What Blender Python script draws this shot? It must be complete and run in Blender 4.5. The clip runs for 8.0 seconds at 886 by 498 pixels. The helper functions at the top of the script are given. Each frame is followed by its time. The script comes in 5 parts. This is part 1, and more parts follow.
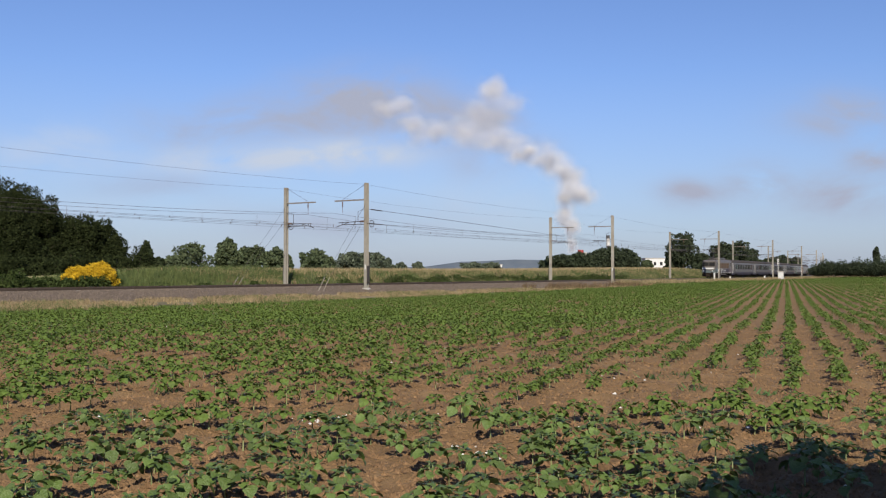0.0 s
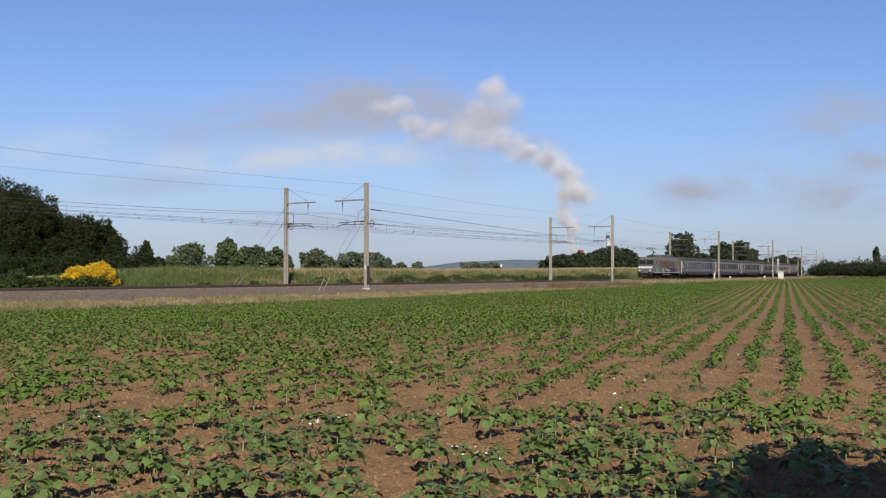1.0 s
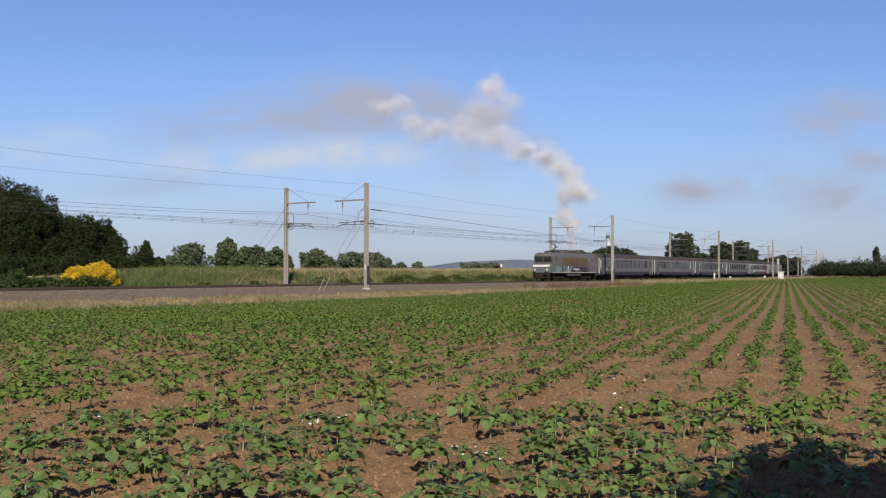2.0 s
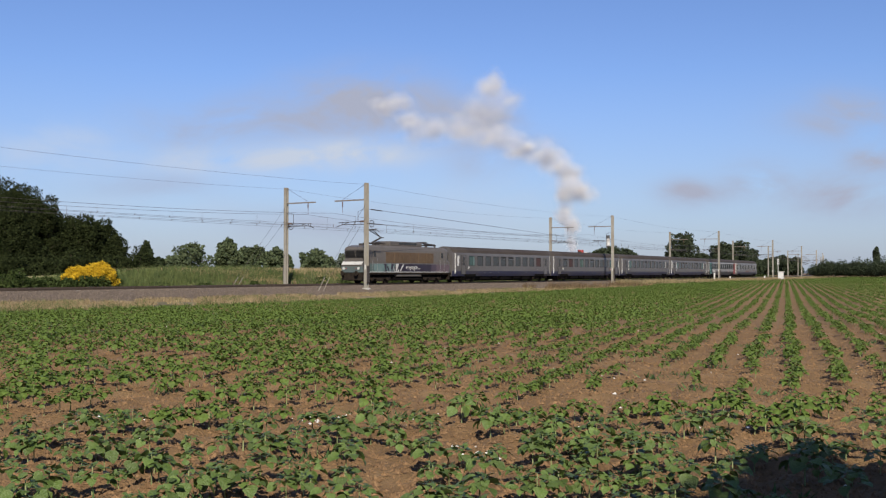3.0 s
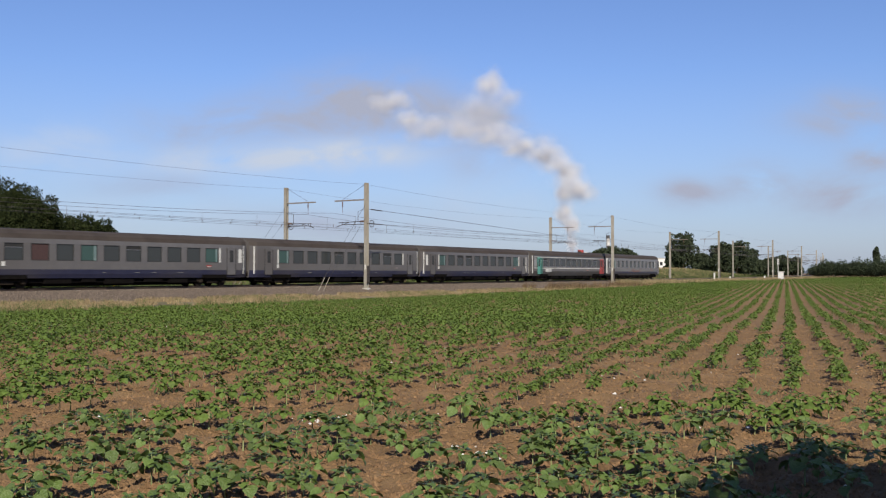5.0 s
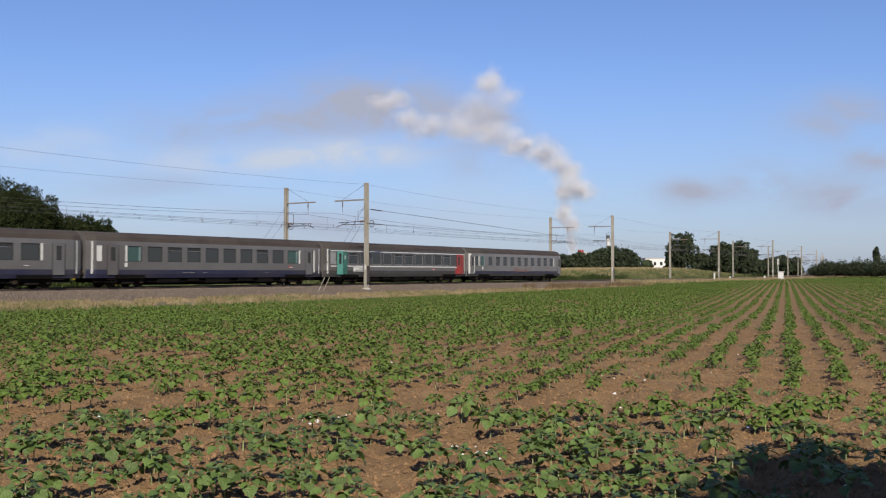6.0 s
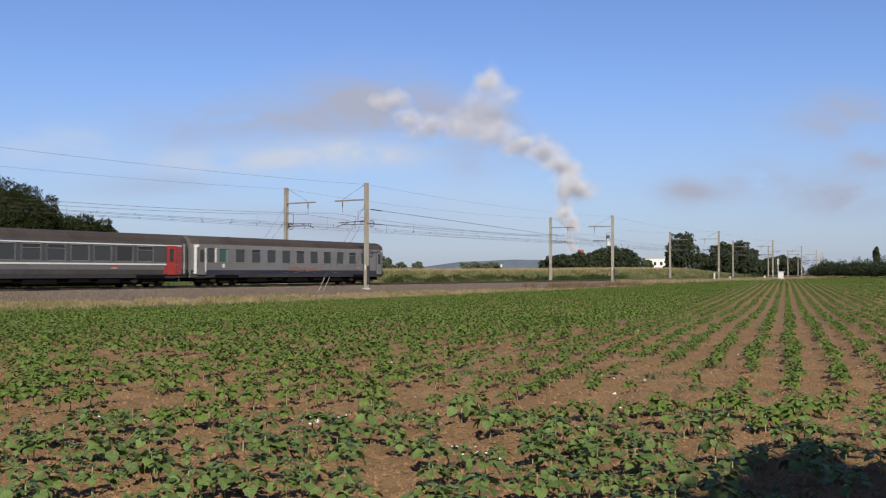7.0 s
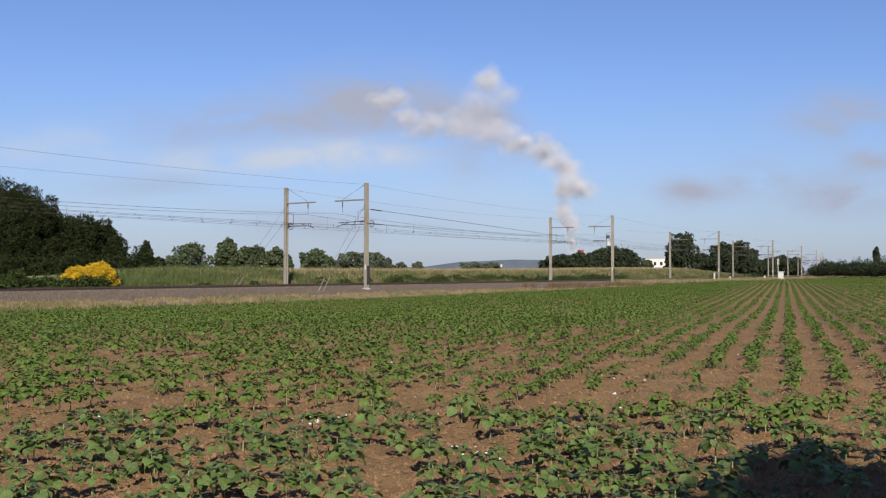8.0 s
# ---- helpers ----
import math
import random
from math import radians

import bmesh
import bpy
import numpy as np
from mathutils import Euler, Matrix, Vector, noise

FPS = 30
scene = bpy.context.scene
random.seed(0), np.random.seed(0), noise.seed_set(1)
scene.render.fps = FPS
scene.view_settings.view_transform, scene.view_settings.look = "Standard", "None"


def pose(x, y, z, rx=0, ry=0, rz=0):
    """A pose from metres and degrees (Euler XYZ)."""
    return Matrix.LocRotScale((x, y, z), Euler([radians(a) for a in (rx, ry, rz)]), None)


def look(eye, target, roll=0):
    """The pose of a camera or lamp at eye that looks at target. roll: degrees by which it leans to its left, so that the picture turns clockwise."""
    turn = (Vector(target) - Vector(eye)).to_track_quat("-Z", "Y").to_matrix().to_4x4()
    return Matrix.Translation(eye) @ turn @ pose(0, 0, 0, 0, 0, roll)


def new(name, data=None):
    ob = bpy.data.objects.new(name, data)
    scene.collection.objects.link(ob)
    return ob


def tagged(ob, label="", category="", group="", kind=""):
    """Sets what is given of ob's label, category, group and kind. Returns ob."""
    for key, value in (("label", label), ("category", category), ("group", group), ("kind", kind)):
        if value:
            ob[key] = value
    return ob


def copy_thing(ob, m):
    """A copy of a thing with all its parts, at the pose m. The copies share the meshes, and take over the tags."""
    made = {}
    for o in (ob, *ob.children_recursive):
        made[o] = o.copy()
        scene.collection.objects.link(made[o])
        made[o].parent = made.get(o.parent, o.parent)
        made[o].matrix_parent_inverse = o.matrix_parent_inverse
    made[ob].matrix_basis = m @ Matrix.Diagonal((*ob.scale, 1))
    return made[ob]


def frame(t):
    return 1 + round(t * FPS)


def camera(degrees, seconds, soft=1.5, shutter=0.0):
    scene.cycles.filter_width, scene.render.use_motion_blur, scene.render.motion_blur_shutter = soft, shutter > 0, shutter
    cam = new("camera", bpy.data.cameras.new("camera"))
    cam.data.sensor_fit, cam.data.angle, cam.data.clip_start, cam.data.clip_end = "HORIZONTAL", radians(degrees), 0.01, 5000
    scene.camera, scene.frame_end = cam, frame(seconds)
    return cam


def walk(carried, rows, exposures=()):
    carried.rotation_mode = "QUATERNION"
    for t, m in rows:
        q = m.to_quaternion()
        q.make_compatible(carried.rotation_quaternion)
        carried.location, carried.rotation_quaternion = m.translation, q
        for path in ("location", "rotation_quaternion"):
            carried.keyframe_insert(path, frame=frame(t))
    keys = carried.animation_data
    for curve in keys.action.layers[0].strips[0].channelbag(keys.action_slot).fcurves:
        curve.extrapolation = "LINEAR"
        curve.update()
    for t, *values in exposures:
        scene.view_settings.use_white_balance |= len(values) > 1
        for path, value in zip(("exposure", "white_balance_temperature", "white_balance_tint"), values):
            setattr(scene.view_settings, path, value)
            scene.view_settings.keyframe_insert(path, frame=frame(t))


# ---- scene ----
cam = camera(48.81, 8.0, soft=1.2, shutter=0.12)
EYE = (0.0, 0.0, 1.65)
VIEW = pose(*EYE, 90 + 1.414, 0, 0)
walk(cam, [(0.0, VIEW), (8.0, VIEW)], exposures=[(0.0, 0.72), (8.0, 0.72)])

# ---- world and sun ----
SUN_WAY = Vector((0.08, -0.80, 0.56)).normalized()
world = bpy.data.worlds.new("sky")
scene.world = world
world.use_nodes = True
SKY_STRENGTH = 0.0535


def build_sky():
    nt = world.node_tree
    nt.nodes.clear()
    n = nt.nodes.new
    out, bg, sky = n("ShaderNodeOutputWorld"), n("ShaderNodeBackground"), n("ShaderNodeTexSky")
    sky.sky_type, sky.sun_disc = "NISHITA", False
    sky.sun_elevation = math.asin(SUN_WAY.z)
    sky.sun_rotation = math.atan2(SUN_WAY.x, SUN_WAY.y) % (2 * math.pi)
    sky.air_density, sky.dust_density, sky.ozone_density = 1.0, 0.6, 3.0
    co, sep = n("ShaderNodeTexCoord"), n("ShaderNodeSeparateXYZ")
    nt.links.new(co.outputs["Generated"], sep.inputs[0])
    # thin drifting clouds: torn by noise round a few soft cores
    def math_node(op, a, b=None, clamp=False):
        m = n("ShaderNodeMath")
        m.operation, m.use_clamp = op, clamp
        for k, v in enumerate((a, b)):
            if v is not None:
                if isinstance(v, (int, float)):
                    m.inputs[k].default_value = v
                else:
                    nt.links.new(v, m.inputs[k])
        return m.outputs[0]

    ahead = math_node("MAXIMUM", sep.outputs["Y"], 0.05)
    u, v = math_node("DIVIDE", sep.outputs["X"], ahead), math_node("DIVIDE", sep.outputs["Z"], ahead)
    flat = n("ShaderNodeCombineXYZ")
    nt.links.new(u, flat.inputs[0])
    nt.links.new(math_node("MULTIPLY", v, 1.9), flat.inputs[1])
    tear = n("ShaderNodeTexNoise")
    tear.inputs["Scale"].default_value, tear.inputs["Detail"].default_value, tear.inputs["Roughness"].default_value = 9.0, 7, 0.55
    tear.inputs["Distortion"].default_value = 0.4
    nt.links.new(flat.outputs[0], tear.inputs["Vector"])
    torn = n("ShaderNodeMapRange")
    torn.inputs["From Min"].default_value, torn.inputs["From Max"].default_value = 0.33, 0.72
    nt.links.new(tear.outputs["Fac"], torn.inputs["Value"])

    def cloud_cover(cores):
        total = None
        for cu, cv, ru, rv, amount in cores:
            du = math_node("DIVIDE", math_node("SUBTRACT", u, cu), ru)
            dv = math_node("DIVIDE", math_node("SUBTRACT", v, cv), rv)
            r2 = math_node("ADD", math_node("MULTIPLY", du, du), math_node("MULTIPLY", dv, dv))
            g = math_node("MULTIPLY", math_node("POWER", 2.718, math_node("MULTIPLY", r2, -1.0)), amount)
            total = g if total is None else math_node("ADD", total, g)
        return math_node("MULTIPLY", math_node("MULTIPLY", total, 1.35), torn.outputs[0], True)

    white = cloud_cover([(-0.395, 0.128, 0.055, 0.024, 0.9), (-0.13, 0.120, 0.09, 0.014, 1.5), (-0.22, 0.115, 0.09, 0.013, 0.9), (-0.07, 0.128, 0.05, 0.012, 0.5), (0.06, 0.07, 0.10, 0.03, 0.35), (-0.35, 0.06, 0.12, 0.015, 0.4)])
    # the first six cores paint the steam plume's grey shaded parts into the sky
    mauve = cloud_cover([(-0.22, 0.150, 0.09, 0.026, 1.0), (-0.10, 0.176, 0.06, 0.030, 1.1), (-0.03, 0.165, 0.06, 0.034, 1.1), (0.045, 0.150, 0.035, 0.026, 1.3), (0.03, 0.115, 0.03, 0.022, 0.6), (0.085, 0.125, 0.03, 0.02, 0.7),
                        (0.42, 0.162, 0.060, 0.020, 1.5), (0.322, 0.093, 0.032, 0.019, 1.4), (0.41, 0.080, 0.055, 0.022, 1.1), (0.45, 0.118, 0.03, 0.012, 1.6), (0.25, 0.082, 0.03, 0.014, 1.2), (-0.10, 0.05, 0.12, 0.02, 0.7), (-0.30, 0.09, 0.06, 0.014, 0.5)])
    # haze over the horizon
    haze = n("ShaderNodeMapRange")
    haze.inputs["From Min"].default_value, haze.inputs["From Max"].default_value = 0.20, -0.02
    haze.inputs["To Max"].default_value = 0.62
    nt.links.new(sep.outputs["Z"], haze.inputs["Value"])
    hz = n("ShaderNodeMixRGB")
    hz.inputs[2].default_value = (3.95, 4.6, 6.2, 1)
    nt.links.new(haze.outputs[0], hz.inputs[0])
    tint = n("ShaderNodeMixRGB")
    tint.blend_type = "MULTIPLY"
    tint.inputs[0].default_value = 1.0
    tint.inputs[2].default_value = SKY_TINT
    nt.links.new(sky.outputs[0], tint.inputs[1])
    nt.links.new(tint.outputs[0], hz.inputs[1])
    last = hz.outputs[0]
    for cover, colour in ((mauve, (4.6, 4.95, 6.3, 1)), (white, (6.3, 7.1, 8.6, 1))):
        cl = n("ShaderNodeMixRGB")
        cl.inputs[2].default_value = colour
        nt.links.new(cover, cl.inputs[0])
        nt.links.new(last, cl.inputs[1])
        last = cl.outputs[0]
    nt.links.new(last, bg.inputs[0])
    bg.inputs[1].default_value = SKY_STRENGTH
    nt.links.new(bg.outputs[0], out.inputs[0])


SKY_TINT = (1.0, 1.09, 1.44, 1)
build_sky()
sun_data = bpy.data.lights.new("sun", "SUN")
sun_data.energy, sun_data.angle, sun_data.color = 5.0, radians(0.53), (1.0, 0.92, 0.79)
sun = new("sun", sun_data)
sun.matrix_basis = look(SUN_WAY * 50, (0, 0, 0))


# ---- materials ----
# every base colour is scaled down evenly, to balance the raised exposure
COLOUR_SCALE = 0.62


def mat(name, c1, c2=None, scale=4.0, rough=0.8, metal=0.0, bump=0.0, bump_scale=None, c3=None, big=0.35,
        island=0.0, objrand=0.0, spec=0.3, translucent=0.0, coat=0.0):
    """A surface: two colours mixed by fine noise, a third by broad noise, with relief."""
    m = bpy.data.materials.new(name)
    m.use_nodes = True
    nt = m.node_tree
    b = nt.nodes["Principled BSDF"]
    n, L = nt.nodes.new, nt.links.new
    c2 = c2 or tuple(v * 0.8 for v in c1)
    c1, c2 = [tuple(v * COLOUR_SCALE for v in c) for c in (c1, c2)]
    c3 = c3 and tuple(v * COLOUR_SCALE for v in c3)
    co = n("ShaderNodeTexCoord")
    fine = n("ShaderNodeTexNoise")
    fine.inputs["Scale"].default_value, fine.inputs["Detail"].default_value = scale, 6
    fine.inputs["Roughness"].default_value = 0.65
    L(co.outputs["Object"], fine.inputs["Vector"])
    r = n("ShaderNodeValToRGB")
    r.color_ramp.elements[0].position, r.color_ramp.elements[1].position = 0.35, 0.68
    r.color_ramp.elements[0].color, r.color_ramp.elements[1].color = (*c1, 1), (*c2, 1)
    L(fine.outputs["Fac"], r.inputs[0])
    col = r.outputs[0]
    if c3:
        wide = n("ShaderNodeTexNoise")
        wide.inputs["Scale"].default_value, wide.inputs["Detail"].default_value = scale * 0.13, 4
        L(co.outputs["Object"], wide.inputs["Vector"])
        rr = n("ShaderNodeMapRange")
        rr.inputs["From Min"].default_value, rr.inputs["From Max"].default_value = 0.45, 0.65
        rr.inputs["To Max"].default_value = big * 2
        L(wide.outputs["Fac"], rr.inputs["Value"])
        mx = n("ShaderNodeMixRGB")
        mx.inputs[2].default_value = (*c3, 1)
        L(rr.outputs[0], mx.inputs[0])
        L(col, mx.inputs[1])
        col = mx.outputs[0]
    for amount, node, sock in ((island, "ShaderNodeNewGeometry", "Random Per Island"), (objrand, "ShaderNodeObjectInfo", "Random")):
        if amount:
            g = n(node)
            mr = n("ShaderNodeMapRange")
            mr.inputs["To Min"].default_value, mr.inputs["To Max"].default_value = 1 - amount, 1 + amount
            L(g.outputs[sock], mr.inputs["Value"])
            hs = n("ShaderNodeHueSaturation")
            L(mr.outputs[0], hs.inputs["Value"])
            L(col, hs.inputs["Color"])
            col = hs.outputs[0]
    L(col, b.inputs["Base Color"])
    b.inputs["Roughness"].default_value, b.inputs["Metallic"].default_value = rough, metal
    b.inputs["Specular IOR Level"].default_value = spec
    b.inputs["Coat Weight"].default_value = coat
    if bump:
        bn = n("ShaderNodeTexNoise")
        bn.inputs["Scale"].default_value, bn.inputs["Detail"].default_value = bump_scale or scale * 3, 5
        L(co.outputs["Object"], bn.inputs["Vector"])
        bp = n("ShaderNodeBump")
        bp.inputs["Strength"].default_value, bp.inputs["Distance"].default_value = min(1, bump), 0.05
        L(bn.outputs["Fac"], bp.inputs["Height"])
        L(bp.outputs[0], b.inputs["Normal"])
    if translucent:
        tr = n("ShaderNodeBsdfTranslucent")
        L(col, tr.inputs[0])
        ms = n("ShaderNodeMixShader")
        ms.inputs[0].default_value = translucent
        L(b.outputs[0], ms.inputs[1])
        L(tr.outputs[0], ms.inputs[2])
        L(ms.outputs[0], nt.nodes["Material Output"].inputs[0])
    return m


M_SOIL = mat("soil", (0.170, 0.096, 0.038), (0.270, 0.158, 0.067), scale=9, bump=0.7, bump_scale=40, c3=(0.285, 0.177, 0.082), rough=0.95)
M_CLOD = mat("clod", (0.175, 0.098, 0.044), (0.285, 0.172, 0.086), scale=14, bump=0.6, island=0.25, rough=0.95)
M_FLINT = mat("flint", (0.78, 0.77, 0.74), (0.6, 0.58, 0.54), scale=20, island=0.15, rough=0.6)
M_LEAF = mat("sunflower_leaf", (0.102, 0.160, 0.026), (0.142, 0.210, 0.042), scale=12, island=0.18, rough=0.65, translucent=0.25, spec=0.25)
M_LEAF_ONE = mat("single_sunflower_leaf", (0.096, 0.156, 0.027), (0.134, 0.200, 0.042), scale=3.0, objrand=0.28, rough=0.5, translucent=0.18, spec=0.45, bump=0.5, bump_scale=6, c3=(0.160, 0.210, 0.070), big=0.25)
M_STEM = mat("green_stem", (0.21, 0.25, 0.10), (0.28, 0.31, 0.14), scale=20, rough=0.6)
M_WEED = mat("weed", (0.05, 0.11, 0.03), (0.08, 0.15, 0.04), scale=12, island=0.35, rough=0.7, translucent=0.2)
M_BALLAST = mat("ballast", (0.084, 0.061, 0.045), (0.150, 0.114, 0.088), scale=9, bump=1.0, bump_scale=14, c3=(0.108, 0.080, 0.060), rough=0.95)
M_STONE = mat("ballast_stone", (0.086, 0.065, 0.050), (0.195, 0.155, 0.125), scale=5, island=0.45, rough=0.95)
M_BANK = mat("bank_earth", (0.090, 0.095, 0.036), (0.190, 0.165, 0.075), scale=0.8, bump=0.6, c3=(0.26, 0.20, 0.10), rough=1.0)
M_MEADOW = mat("meadow", (0.20, 0.19, 0.08), (0.30, 0.25, 0.12), scale=0.4, bump=0.5, c3=(0.12, 0.15, 0.05), rough=1.0)
M_STRAW = mat("dry_grass", (0.360, 0.270, 0.140), (0.500, 0.395, 0.225), scale=0.5, island=0.3, rough=0.9, translucent=0.3)
M_RUSSET = mat("russet_grass", (0.150, 0.098, 0.052), (0.230, 0.160, 0.085), scale=0.6, island=0.35, rough=0.9, translucent=0.25)
M_VERGE = mat("verge_earth", (0.170, 0.130, 0.075), (0.260, 0.205, 0.120), scale=1.6, bump=0.6, c3=(0.110, 0.100, 0.045), rough=1.0)
M_GRASS = mat("green_grass", (0.085, 0.125, 0.035), (0.15, 0.175, 0.055), scale=0.5, island=0.35, rough=0.8, translucent=0.3)
M_SCRUB = mat("scrub_leaf", (0.036, 0.058, 0.016), (0.068, 0.092, 0.026), scale=0.7, island=0.3, rough=0.8, translucent=0.25, spec=0.1)
M_TREE = mat("tree_leaf", (0.032, 0.045, 0.019), (0.050, 0.066, 0.028), scale=0.5, island=0.22, rough=0.8, translucent=0.3, spec=0.1)
# patchy noise paints lit clumps and dark gaps into the wood's leaf colour
M_WOOD = mat("wood_edge_leaf", (0.022, 0.031, 0.011), (0.062, 0.077, 0.029), scale=0.55, island=0.2, rough=0.8, translucent=0.4, spec=0.05)
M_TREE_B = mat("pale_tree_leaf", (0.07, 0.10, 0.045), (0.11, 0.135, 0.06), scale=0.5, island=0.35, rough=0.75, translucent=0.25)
# the next two leaf colours are paled and greyed to paint in distance haze
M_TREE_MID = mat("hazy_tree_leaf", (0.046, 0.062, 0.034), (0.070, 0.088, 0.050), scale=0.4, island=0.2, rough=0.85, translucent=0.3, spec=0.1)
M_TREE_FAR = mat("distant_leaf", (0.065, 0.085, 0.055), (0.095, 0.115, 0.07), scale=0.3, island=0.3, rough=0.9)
M_BROOM = mat("broom_flower", (0.80, 0.48, 0.012), (0.86, 0.60, 0.03), scale=3, island=0.3, rough=0.7, translucent=0.25)
M_BARK = mat("bark", (0.10, 0.08, 0.06), (0.17, 0.14, 0.11), scale=6, bump=0.8, rough=0.95)
M_POLE = mat("galvanised_pole", (0.270, 0.252, 0.212), (0.340, 0.318, 0.272), scale=2.5, bump=0.1, c3=(0.225, 0.182, 0.135), big=0.4, rough=0.7, objrand=0.12)
M_ARM = mat("weathered_arm", (0.17, 0.145, 0.12), (0.23, 0.20, 0.17), scale=3, rough=0.7)
M_BAND = mat("off_white_paint", (0.50, 0.49, 0.46), (0.58, 0.57, 0.54), scale=3, rough=0.4, spec=0.5)
M_IRON = mat("dark_iron", (0.05, 0.045, 0.045), (0.10, 0.085, 0.075), scale=6, rough=0.6, metal=0.3)
M_WIRE = mat("copper_wire", (0.10, 0.09, 0.085), (0.16, 0.13, 0.12), scale=3, rough=0.5, metal=0.4)
M_PORC = mat("porcelain", (0.12, 0.07, 0.05), (0.18, 0.10, 0.07), scale=6, rough=0.3)
M_RAIL = mat("rail_steel", (0.10, 0.072, 0.055), (0.15, 0.11, 0.085), scale=4, rough=0.5, metal=0.5)
M_TIE = mat("concrete_sleeper", (0.30, 0.28, 0.26), (0.40, 0.37, 0.34), scale=6, bump=0.3, rough=0.9)
M_GREY = mat("coach_grey", (0.114, 0.109, 0.112), (0.140, 0.134, 0.134), scale=1.1, c3=(0.096, 0.087, 0.083), big=0.4, rough=0.42, spec=0.4)
M_GREY2 = mat("coach_light_grey", (0.156, 0.154, 0.158), (0.186, 0.183, 0.183), scale=1.1, c3=(0.131, 0.122, 0.118), big=0.35, rough=0.42, spec=0.4)
M_DGREY = mat("coach_slate", (0.052, 0.052, 0.053), (0.068, 0.067, 0.066), scale=1.1, c3=(0.080, 0.073, 0.066), rough=0.4, spec=0.4)
M_BLUE = mat("coach_blue", (0.020, 0.022, 0.052), (0.030, 0.032, 0.067), scale=1.5, c3=(0.050, 0.046, 0.057), rough=0.45, spec=0.4)
M_SKIRT = mat("coach_skirt", (0.045, 0.044, 0.048), (0.072, 0.068, 0.066), scale=2, c3=(0.045, 0.038, 0.032), rough=0.7)
M_ROOF = mat("coach_roof", (0.036, 0.027, 0.022), (0.057, 0.044, 0.037), scale=1.2, c3=(0.066, 0.054, 0.046), rough=0.8)
M_WHITE = mat("white_paint", (0.66, 0.66, 0.63), (0.58, 0.57, 0.54), scale=3, rough=0.4, spec=0.5)
M_TEAL = mat("teal_paint", (0.090, 0.300, 0.245), (0.112, 0.345, 0.285), scale=3, rough=0.45, spec=0.5)
M_TEAL_DEEP = mat("deep_teal_paint", (0.030, 0.128, 0.098), (0.042, 0.155, 0.120), scale=3, rough=0.45, spec=0.5)
M_RED = mat("red_paint", (0.300, 0.028, 0.022), (0.350, 0.042, 0.032), scale=3, rough=0.45, spec=0.5)
M_TEAL_DULL = mat("dull_teal_paint", (0.060, 0.108, 0.104), (0.085, 0.140, 0.136), scale=1.4, c3=(0.110, 0.125, 0.125), rough=0.5)
M_BROWN = mat("louvre_brown", (0.105, 0.068, 0.040), (0.140, 0.094, 0.057), scale=2.5, c3=(0.088, 0.058, 0.037), rough=0.7)
M_LGREY = mat("loco_grey", (0.112, 0.099, 0.089), (0.138, 0.123, 0.110), scale=1.5, c3=(0.088, 0.076, 0.066), rough=0.45, spec=0.4)
M_PURPLE = mat("dark_purple_paint", (0.026, 0.021, 0.036), (0.042, 0.034, 0.050), scale=1.2, c3=(0.054, 0.043, 0.056), rough=0.5)
M_MAUVE = mat("mauve_paint", (0.098, 0.068, 0.084), (0.140, 0.106, 0.122), scale=1.2, rough=0.5)
M_PLUM = mat("plum_paint", (0.060, 0.044, 0.062), (0.085, 0.066, 0.084), scale=1.2, rough=0.5)
M_PALE = mat("pale_teal_paint", (0.105, 0.180, 0.176), (0.180, 0.235, 0.235), scale=1.5, rough=0.5)
# near-black for underfloor gear, and for shade painted under and over the bogies
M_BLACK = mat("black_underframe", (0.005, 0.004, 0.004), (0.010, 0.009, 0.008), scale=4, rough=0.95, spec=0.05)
M_BOGIE = mat("bogie_grime", (0.014, 0.011, 0.009), (0.040, 0.030, 0.022), scale=4, rough=0.9, spec=0.1)
M_RUBBER = mat("rubber", (0.02, 0.02, 0.02), (0.035, 0.035, 0.035), scale=6, rough=0.7)
M_CURTAIN = mat("red_blind", (0.055, 0.029, 0.029), (0.072, 0.040, 0.038), scale=5, rough=0.8)
M_RUSTPAINT = mat("graffiti_rust", (0.19, 0.115, 0.10), (0.24, 0.14, 0.12), scale=5, rough=0.7)
M_STEEL = mat("bare_steel", (0.45, 0.45, 0.45), (0.55, 0.55, 0.55), scale=5, rough=0.35, metal=0.8)
M_CONC = mat("concrete", (0.42, 0.40, 0.37), (0.52, 0.50, 0.46), scale=3, rough=0.9)
M_WALL = mat("white_wall", (0.72, 0.72, 0.70), (0.62, 0.62, 0.60), scale=1, rough=0.8)
M_HILL = mat("wooded_hill", (0.09, 0.115, 0.15), (0.12, 0.145, 0.175), scale=0.02, rough=1.0)
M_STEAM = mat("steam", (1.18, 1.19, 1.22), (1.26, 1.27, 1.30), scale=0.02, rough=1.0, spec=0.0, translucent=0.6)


def glass(name, tint, rough=0.08):
    m = bpy.data.materials.new(name)
    m.use_nodes = True
    b = m.node_tree.nodes["Principled BSDF"]
    nz, rp = m.node_tree.nodes.new("ShaderNodeTexNoise"), m.node_tree.nodes.new("ShaderNodeMapRange")
    nz.inputs["Scale"].default_value = 2.0
    rp.inputs["To Min"].default_value, rp.inputs["To Max"].default_value = rough, rough + 0.12
    m.node_tree.links.new(nz.outputs["Fac"], rp.inputs["Value"])
    m.node_tree.links.new(rp.outputs[0], b.inputs["Roughness"])
    b.inputs["Base Color"].default_value = (*tint, 1)
    b.inputs["Specular IOR Level"].default_value = 0.45
    return m


M_FROST = glass("frosted_glass", (0.16, 0.165, 0.165), 0.5)
M_GLASS = glass("tinted_window_glass", (0.026, 0.029, 0.030))
M_GLASS_T = glass("green_window_glass", (0.026, 0.052, 0.047))
